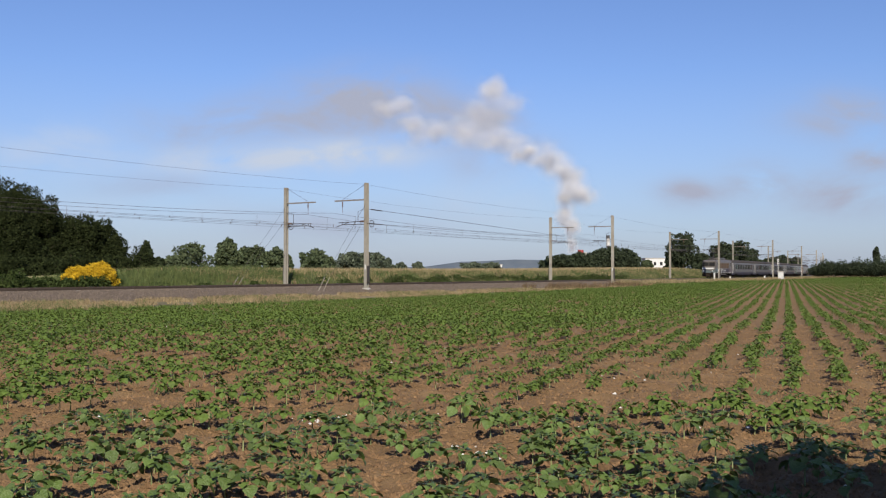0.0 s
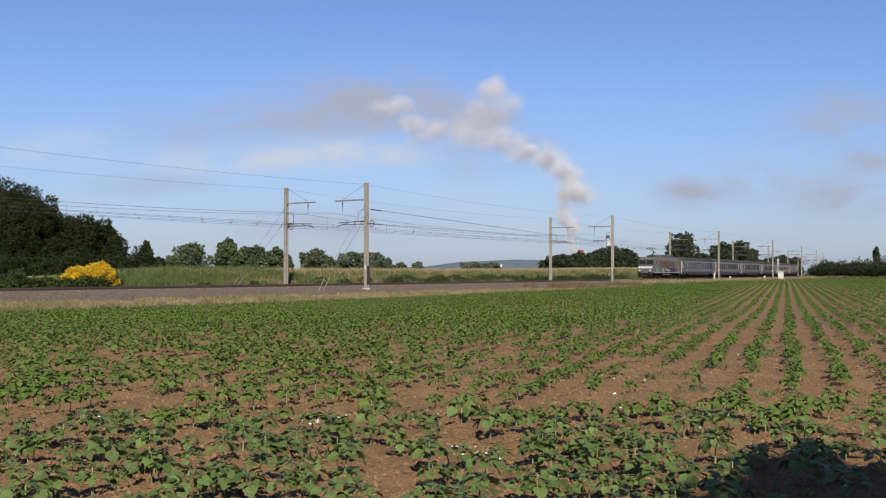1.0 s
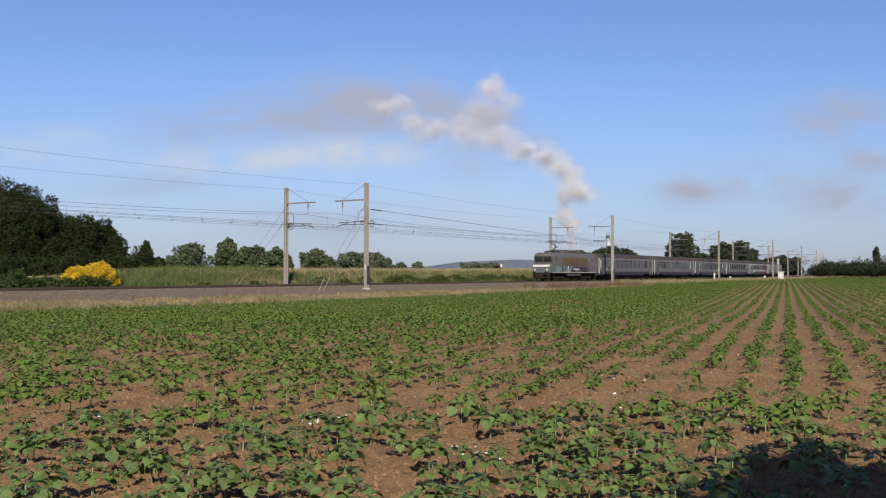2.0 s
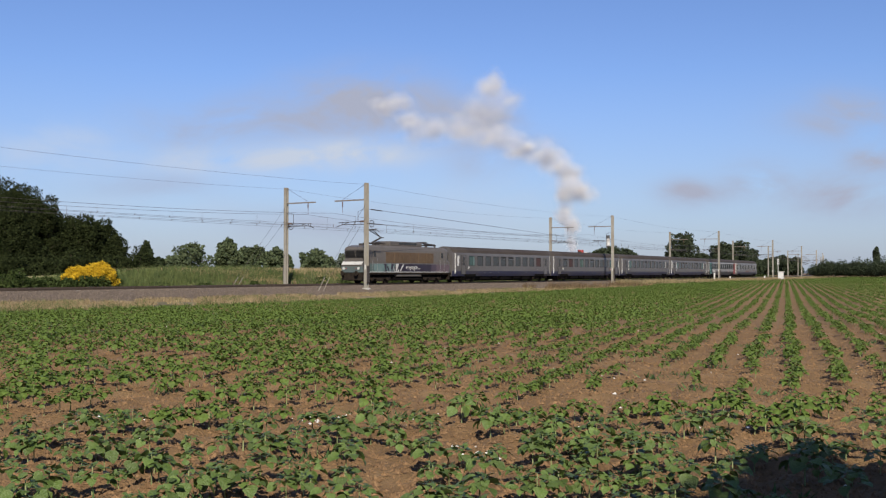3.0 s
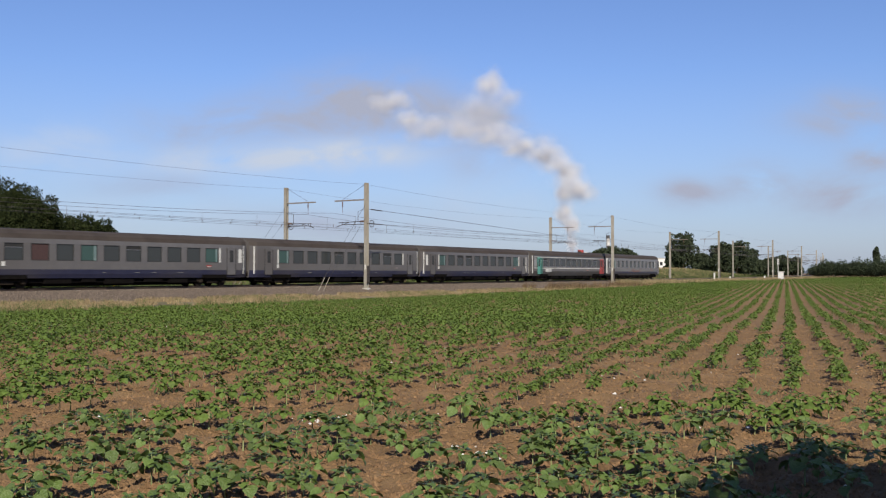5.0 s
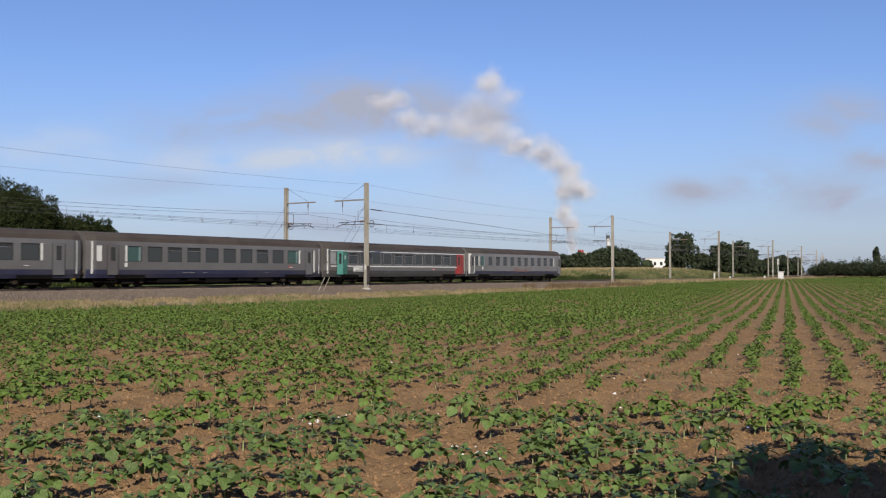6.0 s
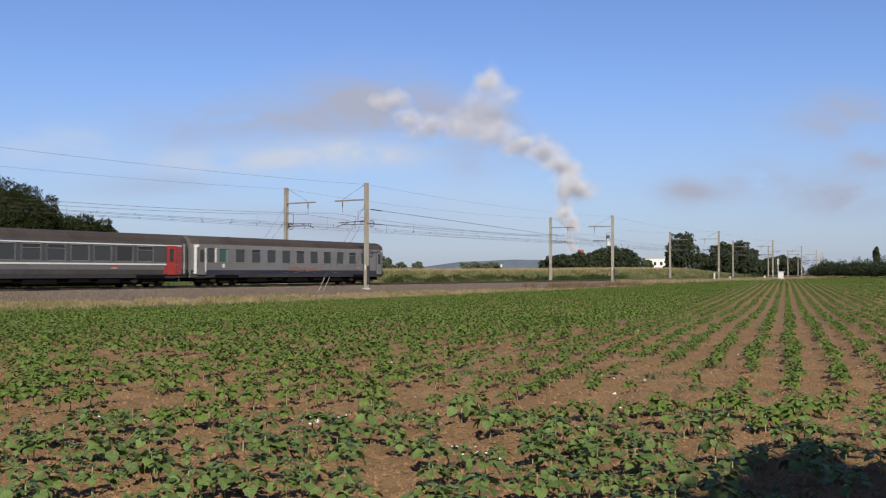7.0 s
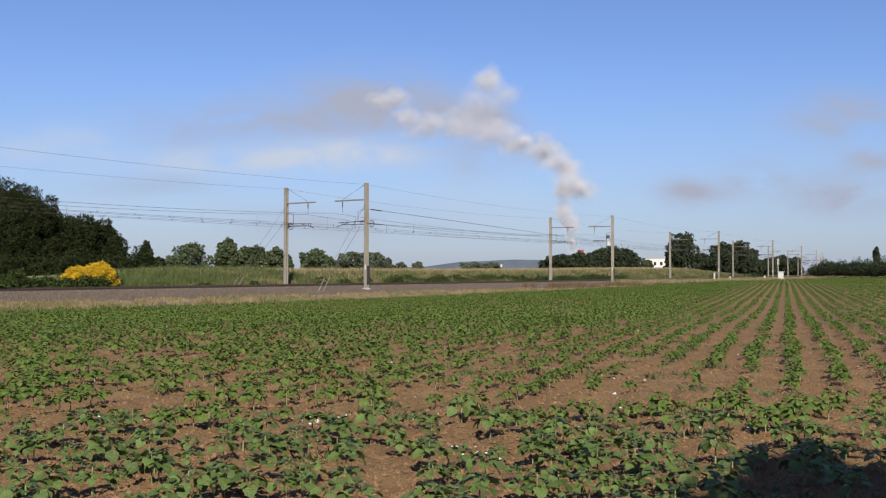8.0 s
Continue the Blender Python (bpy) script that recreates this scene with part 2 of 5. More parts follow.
M_GLASS_D = glass("dark_window_glass", (0.02, 0.02, 0.02))


# ---- mesh helpers ----
def raw(name, verts, faces, mats, parent=None, label="", idx=None, smooth=False):
    me = bpy.data.meshes.new(name)
    me.from_pydata([tuple(v) for v in verts], [], [tuple(f) for f in faces])
    for m in (mats if isinstance(mats, (list, tuple)) else [mats]):
        me.materials.append(m)
    if idx is not None:
        me.polygons.foreach_set("material_index", np.asarray(idx, dtype=np.int32))
    if smooth:
        me.polygons.foreach_set("use_smooth", np.ones(len(me.polygons), dtype=bool))
    me.update()
    ob = new(name, me)
    if parent:
        ob.parent = parent
    return tagged(ob, label)


def part(name, bm, material, parent=None, label=""):
    me = bpy.data.meshes.new(name)
    bm.to_mesh(me)
    bm.free()
    me.materials.append(material)
    ob = new(name, me)
    if parent:
        ob.parent = parent
    return tagged(ob, label)


def share(ob, m, parent=None, name=None):
    """Another object on the same mesh."""
    o = new(name or ob.name.split(".")[0], ob.data)
    o.parent = parent if parent else ob.parent
    o.matrix_basis = m
    if "label" in ob:
        o["label"] = ob["label"]
    return o


def empty(name, label="", category="", group="", kind=""):
    return tagged(new(name), label, category, group, kind)


def box(bm, x0, x1, y0, y1, z0, z1, bev=0.0):
    r = bmesh.ops.create_cube(bm, size=1.0)
    for v in r["verts"]:
        v.co = Vector(((x0 + x1) / 2 + v.co.x * (x1 - x0), (y0 + y1) / 2 + v.co.y * (y1 - y0), (z0 + z1) / 2 + v.co.z * (z1 - z0)))
    if bev:
        edges = list({e for v in r["verts"] for e in v.link_edges})
        bmesh.ops.bevel(bm, geom=edges, offset=bev, segments=2, affect="EDGES", profile=0.6)
    return bm


def rod(bm, a, b, r, seg=6, r2=None):
    a, b = Vector(a), Vector(b)
    d = b - a
    m = Matrix.Translation((a + b) / 2) @ d.to_track_quat("Z", "Y").to_matrix().to_4x4()
    bmesh.ops.create_cone(bm, cap_ends=True, segments=seg, radius1=r, radius2=r if r2 is None else r2, depth=d.length, matrix=m)
    return bm


def B():
    return bmesh.new()


# ---- the line of the railway ----
TH, KAP, AX, AY = 0.56821, -0.00047, -9.606, 94.501
RAIL = 0.57
GAUGE_C, FAR_C = -1.41, -5.05


def line(s, d=0.0):
    """Place beside the line: s metres along it, d metres to the field's side of the coaches' flank; and the heading."""
    h = TH + KAP * s
    x = AX + (math.cos(TH) - math.cos(h)) / KAP
    y = AY + (math.sin(h) - math.sin(TH)) / KAP
    return x + d * math.cos(h), y - d * math.sin(h), h


def ribbon(name, s_list, profile, mats, label="", idx=None, kind="structure"):
    """A strip of the cross-section profile [(d, z)] along the line."""
    verts, faces, mi = [], [], []
    n = len(profile)
    for s in s_list:
        for d, z in profile:
            x, y, _ = line(s, d)
            verts.append((x, y, z))
    for i in range(len(s_list) - 1):
        for j in range(n - 1):
            faces.append((i * n + j, i * n + j + 1, (i + 1) * n + j + 1, (i + 1) * n + j))
            mi.append(idx[j] if idx else 0)
    return tagged(raw(name, verts, faces, mats, None, label, mi), kind=kind)


S_ALL = [s * 12.0 for s in range(-22, 62)]


# ---- ground: one sheet to the horizon ----
ROW_A = math.atan(0.351)
ROW_C, ROW_S = math.cos(ROW_A), math.sin(ROW_A)
ROW_GAP, ROW_0 = 0.675, 0.113


def across(x, y):
    return x * ROW_C - y * ROW_S


def soil_height(x, y):
    ph = (across(x, y) - ROW_0) / ROW_GAP * 2 * math.pi
    return 0.022 * math.cos(ph) + 0.05 * (noise.noise((x * 1.7, y * 1.7, 0)) + 0.5 * noise.noise((x * 5.1, y * 5.1, 3)))


def lie(x, y):
    """The gentle fall of the land towards the railway."""
    k = max(0.0, min(1.0, (y - 22) / 35.0))
    return -0.55 * k * k * (3 - 2 * k) * max(0.0, min(1.0, (48 - x) / 55.0))


def build_ground():
    xs = sorted({-3000, -1200, -500, -250, -140, *[-90 + 5 * i for i in range(16)], *[-10 + 0.11 * i for i in range(190)], *[11.5 + 4 * i for i in range(25)], 140, 250, 500, 1200, 3000})
    ys = sorted({-400, -100, -20, *[0 + 1.0 * i for i in range(6)], *[5.5 + 0.11 * i for i in range(110)], *[17.8 + 0.35 * i for i in range(50)], *[36 + 4 * i for i in range(32)], 200, 280, 400, 700, 1200, 2500, 4500})
    verts = []
    for y in ys:
        for x in xs:
            near = max(0.0, min(1.0, (40 - abs(y)) / 12)) * (1 if -12 < x < 14 and y > 3 else 0)
            verts.append((x, y, (soil_height(x, y) * near if near else -0.02) + lie(x, y)))
    n = len(xs)
    faces = [(j * n + i, j * n + i + 1, (j + 1) * n + i + 1, (j + 1) * n + i) for j in range(len(ys) - 1) for i in range(n - 1)]
    g = raw("ground", verts, faces, M_SOIL, None, "brown tilled clay soil of a sunflower field", smooth=True)
    tagged(g, kind="structure")


build_ground()

# verge, ballast beds and the bank behind
ribbon("verge", S_ALL, [(12.8, -0.66), (11.8, -0.50), (8.5, -0.40), (6.0, -0.30), (4.4, -0.19), (4.0, -0.12)], M_VERGE, "rough verge of dry grass between field and railway")
ribbon("ballast_bed", S_ALL, [(4.9, -0.34), (4.3, -0.16), (1.4, RAIL - 0.32), (0.6, RAIL - 0.22), (0.0, RAIL - 0.17), (-2.8, RAIL - 0.17), (-3.2, RAIL - 0.22), (-3.6, RAIL - 0.17), (-6.5, RAIL - 0.17), (-7.1, RAIL - 0.26), (-9.0, 0.1)],
       M_BALLAST, "grey-brown crushed stone ballast of a double track")


def bank_top(s):
    k = max(0.0, min(1.0, (s - 30) / 110.0))
    return 1.72 + 0.80 * k * k * (3 - 2 * k) + 0.14 * math.sin(s * 0.045) + 0.07 * math.sin(s * 0.17 + 1)


def build_bank():
    verts, faces, mi = [], [], []
    ss = [-70 + 4.0 * i for i in range(100)]
    ds = [(-8.6, 0.0), (-10.0, 0.10), (-13.0, 0.45), (-16.0, 0.82), (-19.0, 1.0), (-30.0, 1.0), (-60.0, 0.95), (-110.0, 0.55), (-150.0, -0.02)]
    for s in ss:
        k = max(0.12, min(1, (s + 28) / 24.0)) * max(0.0, min(1, (300 - s) / 120.0))
        for d, f in ds:
            x, y, _ = line(s, d)
            z = 0.25 * (1 - f) + bank_top(s) * f * k + 0.15 * noise.noise((x * 0.3, y * 0.3, 0)) * min(1, f * 3)
            verts.append((x, y, max(-0.05, z) if f > 0 else -0.04))
    n = len(ds)
    for i in range(len(ss) - 1):
        for j in range(n - 1):
            faces.append((i * n + j, i * n + j + 1, (i + 1) * n + j + 1, (i + 1) * n + j))
            mi.append(0 if j < 4 else 1)
    tagged(raw("grass_bank", verts, faces, [M_BANK, M_MEADOW], None, "low grassy bank with a dry meadow on top", mi, True), kind="structure")


build_bank()


# ---- rails and sleepers ----
def build_rails():
    prof = [(-0.036, 0), (-0.036, -0.04), (-0.01, -0.05), (-0.01, -0.14), (-0.07, -0.16), (0.07, -0.16), (0.01, -0.14), (0.01, -0.05), (0.036, -0.04), (0.036, 0), (-0.036, 0)]
    for c in (GAUGE_C, FAR_C):
        tr = empty("railway_track", "rusty steel rails on concrete sleepers in ballast", "track", "tracks")
        for o in (0.7525, -0.7525):
            r = ribbon("rail", S_ALL[10:], [(c + o + a, RAIL + z) for a, z in prof], M_RAIL, "worn steel rail", kind="")
            r.parent = tr
        verts, faces = [], []
        cube = [(0, 1, 3, 2), (4, 6, 7, 5), (0, 4, 5, 1), (2, 3, 7, 6), (0, 2, 6, 4), (1, 5, 7, 3)]
        one = None
        for i in range(560):
            s = -70 + i * 0.6
            if c == GAUGE_C and 45 <= i < 245:
                x, y, h = line(s, c)
                m = pose(x, y, RAIL, 0, 0, -math.degrees(h))
                if one is None:
                    bm = B()
                    box(bm, -1.25, 1.25, -0.13, 0.13, -0.30, -0.155, 0.02)
                    one = part("sleeper", bm, M_TIE, tr, "concrete sleeper")
                    one.matrix_basis = m
                else:
                    share(one, m)
                continue
            b = len(verts)
            for ds in (-0.13, 0.13):
                for d in (-1.25, 1.25):
                    for z in (-0.30, -0.155):
                        x, y, _ = line(s + ds, c + d)
                        verts.append((x, y, RAIL + z))
            faces += [tuple(b + k for k in f) for f in cube]
        tagged(raw("sleeper_rest", verts, faces, M_TIE, tr, "concrete sleepers"), kind="stuff")


build_rails()


# ---- catenary masts ----
SPAN, S_MAST = 62.33, 0.34
D_NEAR, D_FAR = 2.47, -7.70
TOP = RAIL + 9.735
ARM = RAIL + 8.145
CONTACT, MESS = RAIL + 5.545, RAIL + 6.945
mast_proto = {}


def build_mast(anchor, turn=1):
    """A mast at the origin; its arm reaches along -x (towards the track)."""
    m = empty("catenary_mast", "cream galvanised steel railway mast with bracket arm", "mast", "catenary masts")
    bm = B()
    box(bm, -0.17, 0.17, -0.17, -0.14, -0.9, TOP)
    box(bm, -0.17, 0.17, 0.14, 0.17, -0.9, TOP)
    box(bm, -0.014, 0.014, -0.14, 0.14, -0.9, TOP - 0.02)
    part("post", bm, M_POLE, m)
    bm = B()
    box(bm, -0.3, 0.3, -0.3, 0.3, -0.6, 0.24, 0.04)
    part("footing", bm, M_CONC, m, "concrete footing")
    reach = 3.85
    bm = B()
    box(bm, -reach, -0.15, -0.06, 0.06, ARM - 0.08, ARM + 0.04)
    part("bracket_arm", bm, M_ARM, m, "horizontal steel bracket arm")
    bm = B()
    rod(bm, (-0.1, 0, TOP - 0.1), (-reach + 0.9, 0, ARM + 0.05), 0.014)
    part("stay_rod", bm, M_IRON, m)
    bm = B()
    for k in range(4):
        rod(bm, (-reach + 0.95, 0, ARM - 0.12 - k * 0.13), (-reach + 0.95, 0, ARM - 0.2 - k * 0.13), 0.075, 8)
    rod(bm, (-reach + 0.95, 0, ARM - 0.05), (-reach + 0.95, 0, MESS), 0.018)
    part("insulator", bm, M_PORC, m, "brown porcelain insulator")
    # registration arm that steadies the contact wire
    bm = B()
    rod(bm, (-0.15, 0, CONTACT + 0.52), (-3.4, 0, CONTACT + 0.44), 0.032)
    rod(bm, (-0.15, 0, CONTACT + 0.22), (-3.0, 0, CONTACT + 0.26), 0.032)
    for k in range(4):
        rod(bm, (-0.7 - 0.75 * k, 0, CONTACT + 0.24), (-0.7 - 0.75 * k, 0, CONTACT + 0.52), 0.024)
    rod(bm, (-2.0, 0, CONTACT + 0.48), (-3.7, 0, CONTACT + 0.02), 0.026)
    rod(bm, (-1.0, 0, CONTACT + 0.52), (-1.0, 0, CONTACT + 1.45), 0.024)
    rod(bm, (-1.0, 0, CONTACT + 1.45), (-0.5, 0, CONTACT + 1.62), 0.022)
    rod(bm, (-0.5, 0, CONTACT + 1.62), (-0.1, 0, CONTACT + 1.55), 0.022)
    part("registration_arm", bm, M_IRON, m, "dark iron registration arm")
    bm = B()
    for k in range(4):
        rod(bm, (-0.25 - k * 0.13, 0, CONTACT + 0.52), (-0.32 - k * 0.13, 0, CONTACT + 0.52), 0.075, 8)
    part("arm_insulator", bm, M_PORC, m)
    bm = B()
    box(bm, -0.06, 0.06, -0.172, -0.155, 2.0, 2.45)
    part("number_plate", bm, M_WHITE, m, "small white plate")
    bm = B()
    box(bm, 0.172, 0.30, -0.16, 0.16, 0.75, 2.35, 0.02)
    part("cable_box", bm, M_IRON, m, "dark cable box low on the post")
    if anchor:
        bm = B()
        for k in range(16):
            a0, a1 = k * math.pi / 8, (k + 1) * math.pi / 8
            c = Vector((0.0, 0.80 * turn, CONTACT + 0.30))
            rod(bm, c + Vector((0.05, 0.34 * math.cos(a0), 0.34 * math.sin(a0))), c + Vector((0.05, 0.34 * math.cos(a1), 0.34 * math.sin(a1))), 0.03)
            if k % 4 == 0:
                rod(bm, c + Vector((0.05, 0, 0)), c + Vector((0.05, 0.34 * math.cos(a0), 0.34 * math.sin(a0))), 0.015)
        rod(bm, (0.05, 0.1 * turn, CONTACT + 0.30), (0.05, 0.80 * turn, CONTACT + 0.30), 0.05)
        part("tension_wheel", bm, M_IRON, m, "dark iron tensioning wheel")
        bm = B()
        for k in range(7):
            rod(bm, (0.05, 0.30 * turn, 1.9 + k * 0.22), (0.05, 0.30 * turn, 2.1 + k * 0.22), 0.13, 10)
        rod(bm, (0.05, 0.30 * turn, 3.4), (0.05, 0.30 * turn, CONTACT + 0.6), 0.012)
        part("balance_weight", bm, M_IRON, m, "stacked iron balance weights")
        bm = B()
        rod(bm, (0, -0.1 * turn, ARM - 0.4), (0.3, -7.5 * turn, 0.25), 0.013)
        rod(bm, (0, -0.1 * turn, CONTACT + 0.9), (0.3, -6.8 * turn, 0.25), 0.013)
        part("guy_wire", bm, M_IRON, m, "steel guy wires down to the ground")
        bm = B()
        rod(bm, (0.3, -7.5 * turn, 0.0), (0.26, -6.5 * turn, 1.25), 0.03)
        rod(bm, (0.3, -6.8 * turn, 0.0), (0.255, -5.85 * turn, 1.25), 0.03)
        part("guy_sleeve", bm, M_POLE, m, "pale guy wire sleeves")
    return m


for near, dd in ((True, D_NEAR), (False, D_FAR)):
    for i in range(-1, 9):
        anchor = i == 0
        x, y, h = line(S_MAST + i * SPAN, dd)
        m = pose(x, y, 0, 0, 0, -math.degrees(h) + (0 if near else 180))
        key = (near, anchor) if anchor else None
        if key not in mast_proto:
            mast_proto[key] = build_mast(anchor, 1 if near else -1)
            mast_proto[key].matrix_basis = m
        else:
            copy_thing(mast_proto[key], m)


# ---- overhead wires ----
def wire(name, pts, r, parent, label=""):
    verts, faces = [], []
    for i, p in enumerate(pts):
        p = Vector(p)
        d = (Vector(pts[min(i + 1, len(pts) - 1)]) - Vector(pts[max(i - 1, 0)])).normalized()
        u = d.cross(Vector((0, 0, 1))).normalized()
        w = u.cross(d)
        for k in range(4):
            a = k * math.pi / 2
            verts.append(p + u * r * math.cos(a) + w * r * math.sin(a))
    for i in range(len(pts) - 1):
        for k in range(4):
            faces.append((i * 4 + k, i * 4 + (k + 1) % 4, i * 4 + 4 + (k + 1) % 4, i * 4 + 4 + k))
    return raw(name, verts, faces, M_WIRE, parent, label)


def build_wires():
    for c, dm in ((GAUGE_C, D_NEAR), (FAR_C, D_FAR)):
        side = 1 if dm > 0 else -1
        cat = empty("overhead_line", "copper overhead contact line with droppers over the track", "overhead line", "overhead lines")
        cw, cw2, ms, fd = [], [], [], []
        drop = B()
        for i in range(-2, 9):
            stag = 0.2 if i % 2 else -0.2
            for k in range(18):
                u = k / 18
                s = S_MAST + (i + u) * SPAN
                st = stag * (1 - 2 * u)
                sag = 4 * u * (1 - u)
                x, y, _ = line(s, c + st)
                cw.append((x, y, CONTACT))
                x2, y2, _ = line(s, c + st + 0.06)
                cw2.append((x2, y2, CONTACT + 0.25 - 0.18 * sag))
                xm, ym, _ = line(s, c + st * 0.5)
                zm = MESS - 0.75 * sag
                ms.append((xm, ym, zm))
                xf, yf, _ = line(s, dm - 0.1 * side)
                fd.append((xf, yf, TOP - 0.15 - 0.55 * sag))
                if i < 7:
                    rod(drop, (x, y, CONTACT), (x2, y2, CONTACT + 0.25 - 0.18 * sag + 0.06), 0.036, 4)
                if k % 3 == 1:
                    rod(drop, (x2, y2, CONTACT + 0.1), (xm, ym, zm), 0.010, 4)
        wire("contact_wire", cw, 0.010, cat)
        wire("auxiliary_wire", cw2, 0.010, cat)
        wire("messenger_wire", ms, 0.012, cat)
        wire("earth_wire", fd, 0.007, cat)
        tagged(part("droppers", drop, M_WIRE, cat), kind="stuff")
        # a second, anchored set that ends at the first masts
        if side > 0:
            an, an2 = [], []
            for k in range(9):
                u = k / 8
                x, y, _ = line(S_MAST + u * SPAN, dm - u * 3.6)
                an.append((x, y, ARM - 0.9 - 1.2 * u))
                an2.append((x, y, CONTACT + 0.30 + 0.15 * u))
            wire("anchored_messenger", an, 0.02, cat)
            wire("anchored_contact", an2, 0.016, cat)
            for row, nm in ((an, "upper"), (an2, "lower")):
                a, b = Vector(row[0]), Vector(row[1])
                st = B()
                for k in range(9):
                    p = a.lerp(b, 0.12 + 0.028 * k)
                    rod(st, p, p + (b - a).normalized() * 0.12, 0.05, 8)
                part("strain_insulator", st, M_IRON, cat, "dark strain insulator")


build_wires()


# ---- the train ----
S_HEAD, SPEED = 131.2, 42.90
TRAIN = []
SECTION = [(1.28, 0.72), (1.37, 1.02), (1.40, 1.34), (1.41, 1.95), (1.41, 3.12), (1.375, 3.44), (1.26, 3.76), (0.87, 4.02), (0.40, 4.13), (0.0, 4.16)]


def shell(name, length, bands, holes, parent, label, taper=0.75, narrow=0.16):
    """A coach body along x, both flanks, with the window openings cut and their reveals; bands: material index per section step.
    holes: [(x0, x1)] between the section's fourth and fifth levels."""
    L2 = length / 2
    xs = {-L2, -L2 + taper, L2 - taper, L2}
    for a, b in holes:
        xs |= {a, b}
    xs = sorted(xs)
    verts, faces, mi = [], [], []

    def width(x):
        k = max(0.0, (abs(x) - (L2 - taper)) / taper)
        return 1 - narrow * k

    for side in (1, -1):
        base = len(verts)
        n = len(SECTION)
        for x in xs:
            for y, z in SECTION:
                verts.append((x, side * y * width(x), z))
        for i in range(len(xs) - 1):
            for j in range(n - 1):
                mid = (xs[i] + xs[i + 1]) / 2
                cut = j == 3 and any(a - 1e-6 < mid < b + 1e-6 for a, b in holes)
                q = [base + i * n + j, base + (i + 1) * n + j, base + (i + 1) * n + j + 1, base + i * n + j + 1]
                if not cut:
                    faces.append(q if side < 0 else q[::-1])
                    mi.append(bands[j])
                else:
                    # reveals of the opening
                    b = len(verts)
                    for k in q:
                        verts.append((verts[k][0], verts[k][1] - side * 0.05, verts[k][2]))
                    for k in range(4):
                        faces.append((q[k], q[(k + 1) % 4], b + (k + 1) % 4, b + k))
                        mi.append(len(set(bands)))
    n = len(SECTION)
    for x in (xs[0], xs[-1]):
        b = len(verts)
        w = width(x)
        ring = [(y * w, z) for y, z in SECTION] + [(-y * w, z) for y, z in SECTION[-2::-1]]
        verts += [(x, y, z) for y, z in ring]
        f = list(range(b, b + len(ring)))
        faces.append(f if x > 0 else f[::-1])
        mi.append(bands[2])
    return verts, faces, mi


def bogie(parent, x, label="grimy dark bogie with two axles", wheel=0.46, base=2.5):
    bm = B()
    for s in (1, -1):
        box(bm, x - base / 2 - 0.35, x + base / 2 + 0.35, s * 1.0 - 0.07, s * 1.0 + 0.07, 0.50, 0.70, 0.02)
        box(bm, x - 0.55, x + 0.55, s * 1.02 - 0.1, s * 1.02 + 0.1, 0.30, 0.52, 0.02)
        for a in (-base / 2, base / 2):
            box(bm, x + a - 0.17, x + a + 0.17, s * 1.06 - 0.1, s * 1.06 + 0.1, 0.32, 0.62, 0.03)
            rod(bm, (x + a - 0.28, s * 1.05, 0.42), (x + a - 0.28, s * 1.05, 0.78), 0.08, 8)
            rod(bm, (x + a + 0.28, s * 1.05, 0.42), (x + a + 0.28, s * 1.05, 0.78), 0.08, 8)
    box(bm, x - 0.4, x + 0.4, -1.0, 1.0, 0.45, 0.75)
    box(bm, x - base / 2 - 0.5, x + base / 2 + 0.5, -0.6, 0.6, 0.22, 0.75)
    bg = part("bogie", bm, M_BOGIE, parent, label)
    for a in (-base / 2, base / 2):
        for s in (1, -1):
            bm = B()
            rod(bm, (x + a, s * 0.69, wheel), (x + a, s * 0.82, wheel), wheel, 20)
            rod(bm, (x + a, s * 0.68, wheel), (x + a, s * 0.70, wheel), wheel + 0.03, 20)
            rod(bm, (x + a, s * 0.82, wheel), (x + a, s * 0.88, wheel), 0.14, 10)
            part("wheel", bm, M_BOGIE, bg, "steel wheel")
    return bg


def buffers(parent, x, sgn):
    for s in (1, -1):
        bm = B()
        rod(bm, (x, s * 0.875, 1.06), (x + sgn * 0.45, s * 0.875, 1.06), 0.09, 10)
        rod(bm, (x + sgn * 0.42, s * 0.875, 1.06), (x + sgn * 0.5, s * 0.875, 1.06), 0.24, 12)
        part("buffer", bm, M_BOGIE, parent, "round steel buffer")


def flank_panel(name, x0, x1, z0, z1, material, parent, label="", y=1.418, t=0.012):
    bm = B()
    box(bm, x0, x1, y - 0.01, y + t, z0, z1)
    return part(name, bm, material, parent, label)


def writing(name, text, size, shear, place, parent, label, space=1.0):
    """White letters on the flank that faces the field."""
    txt = bpy.data.curves.new(name, "FONT")
    txt.body, txt.size, txt.extrude, txt.shear, txt.space_character = text, size, 0.006, shear, space
    tob = bpy.data.objects.new(name, txt)
    scene.collection.objects.link(tob)
    me = bpy.data.meshes.new_from_object(tob.evaluated_get(bpy.context.evaluated_depsgraph_get()))
    bpy.data.objects.remove(tob)
    me.materials.clear()
    me.materials.append(M_WHITE)
    lt = new(name, me)
    lt.parent = parent
    lt.matrix_basis = Matrix.Translation(place) @ Matrix(((-1, 0, 0, 0), (0, 0, 1, 0), (0, 1, 0, 0), (0, 0, 0, 1)))
    return tagged(lt, label)


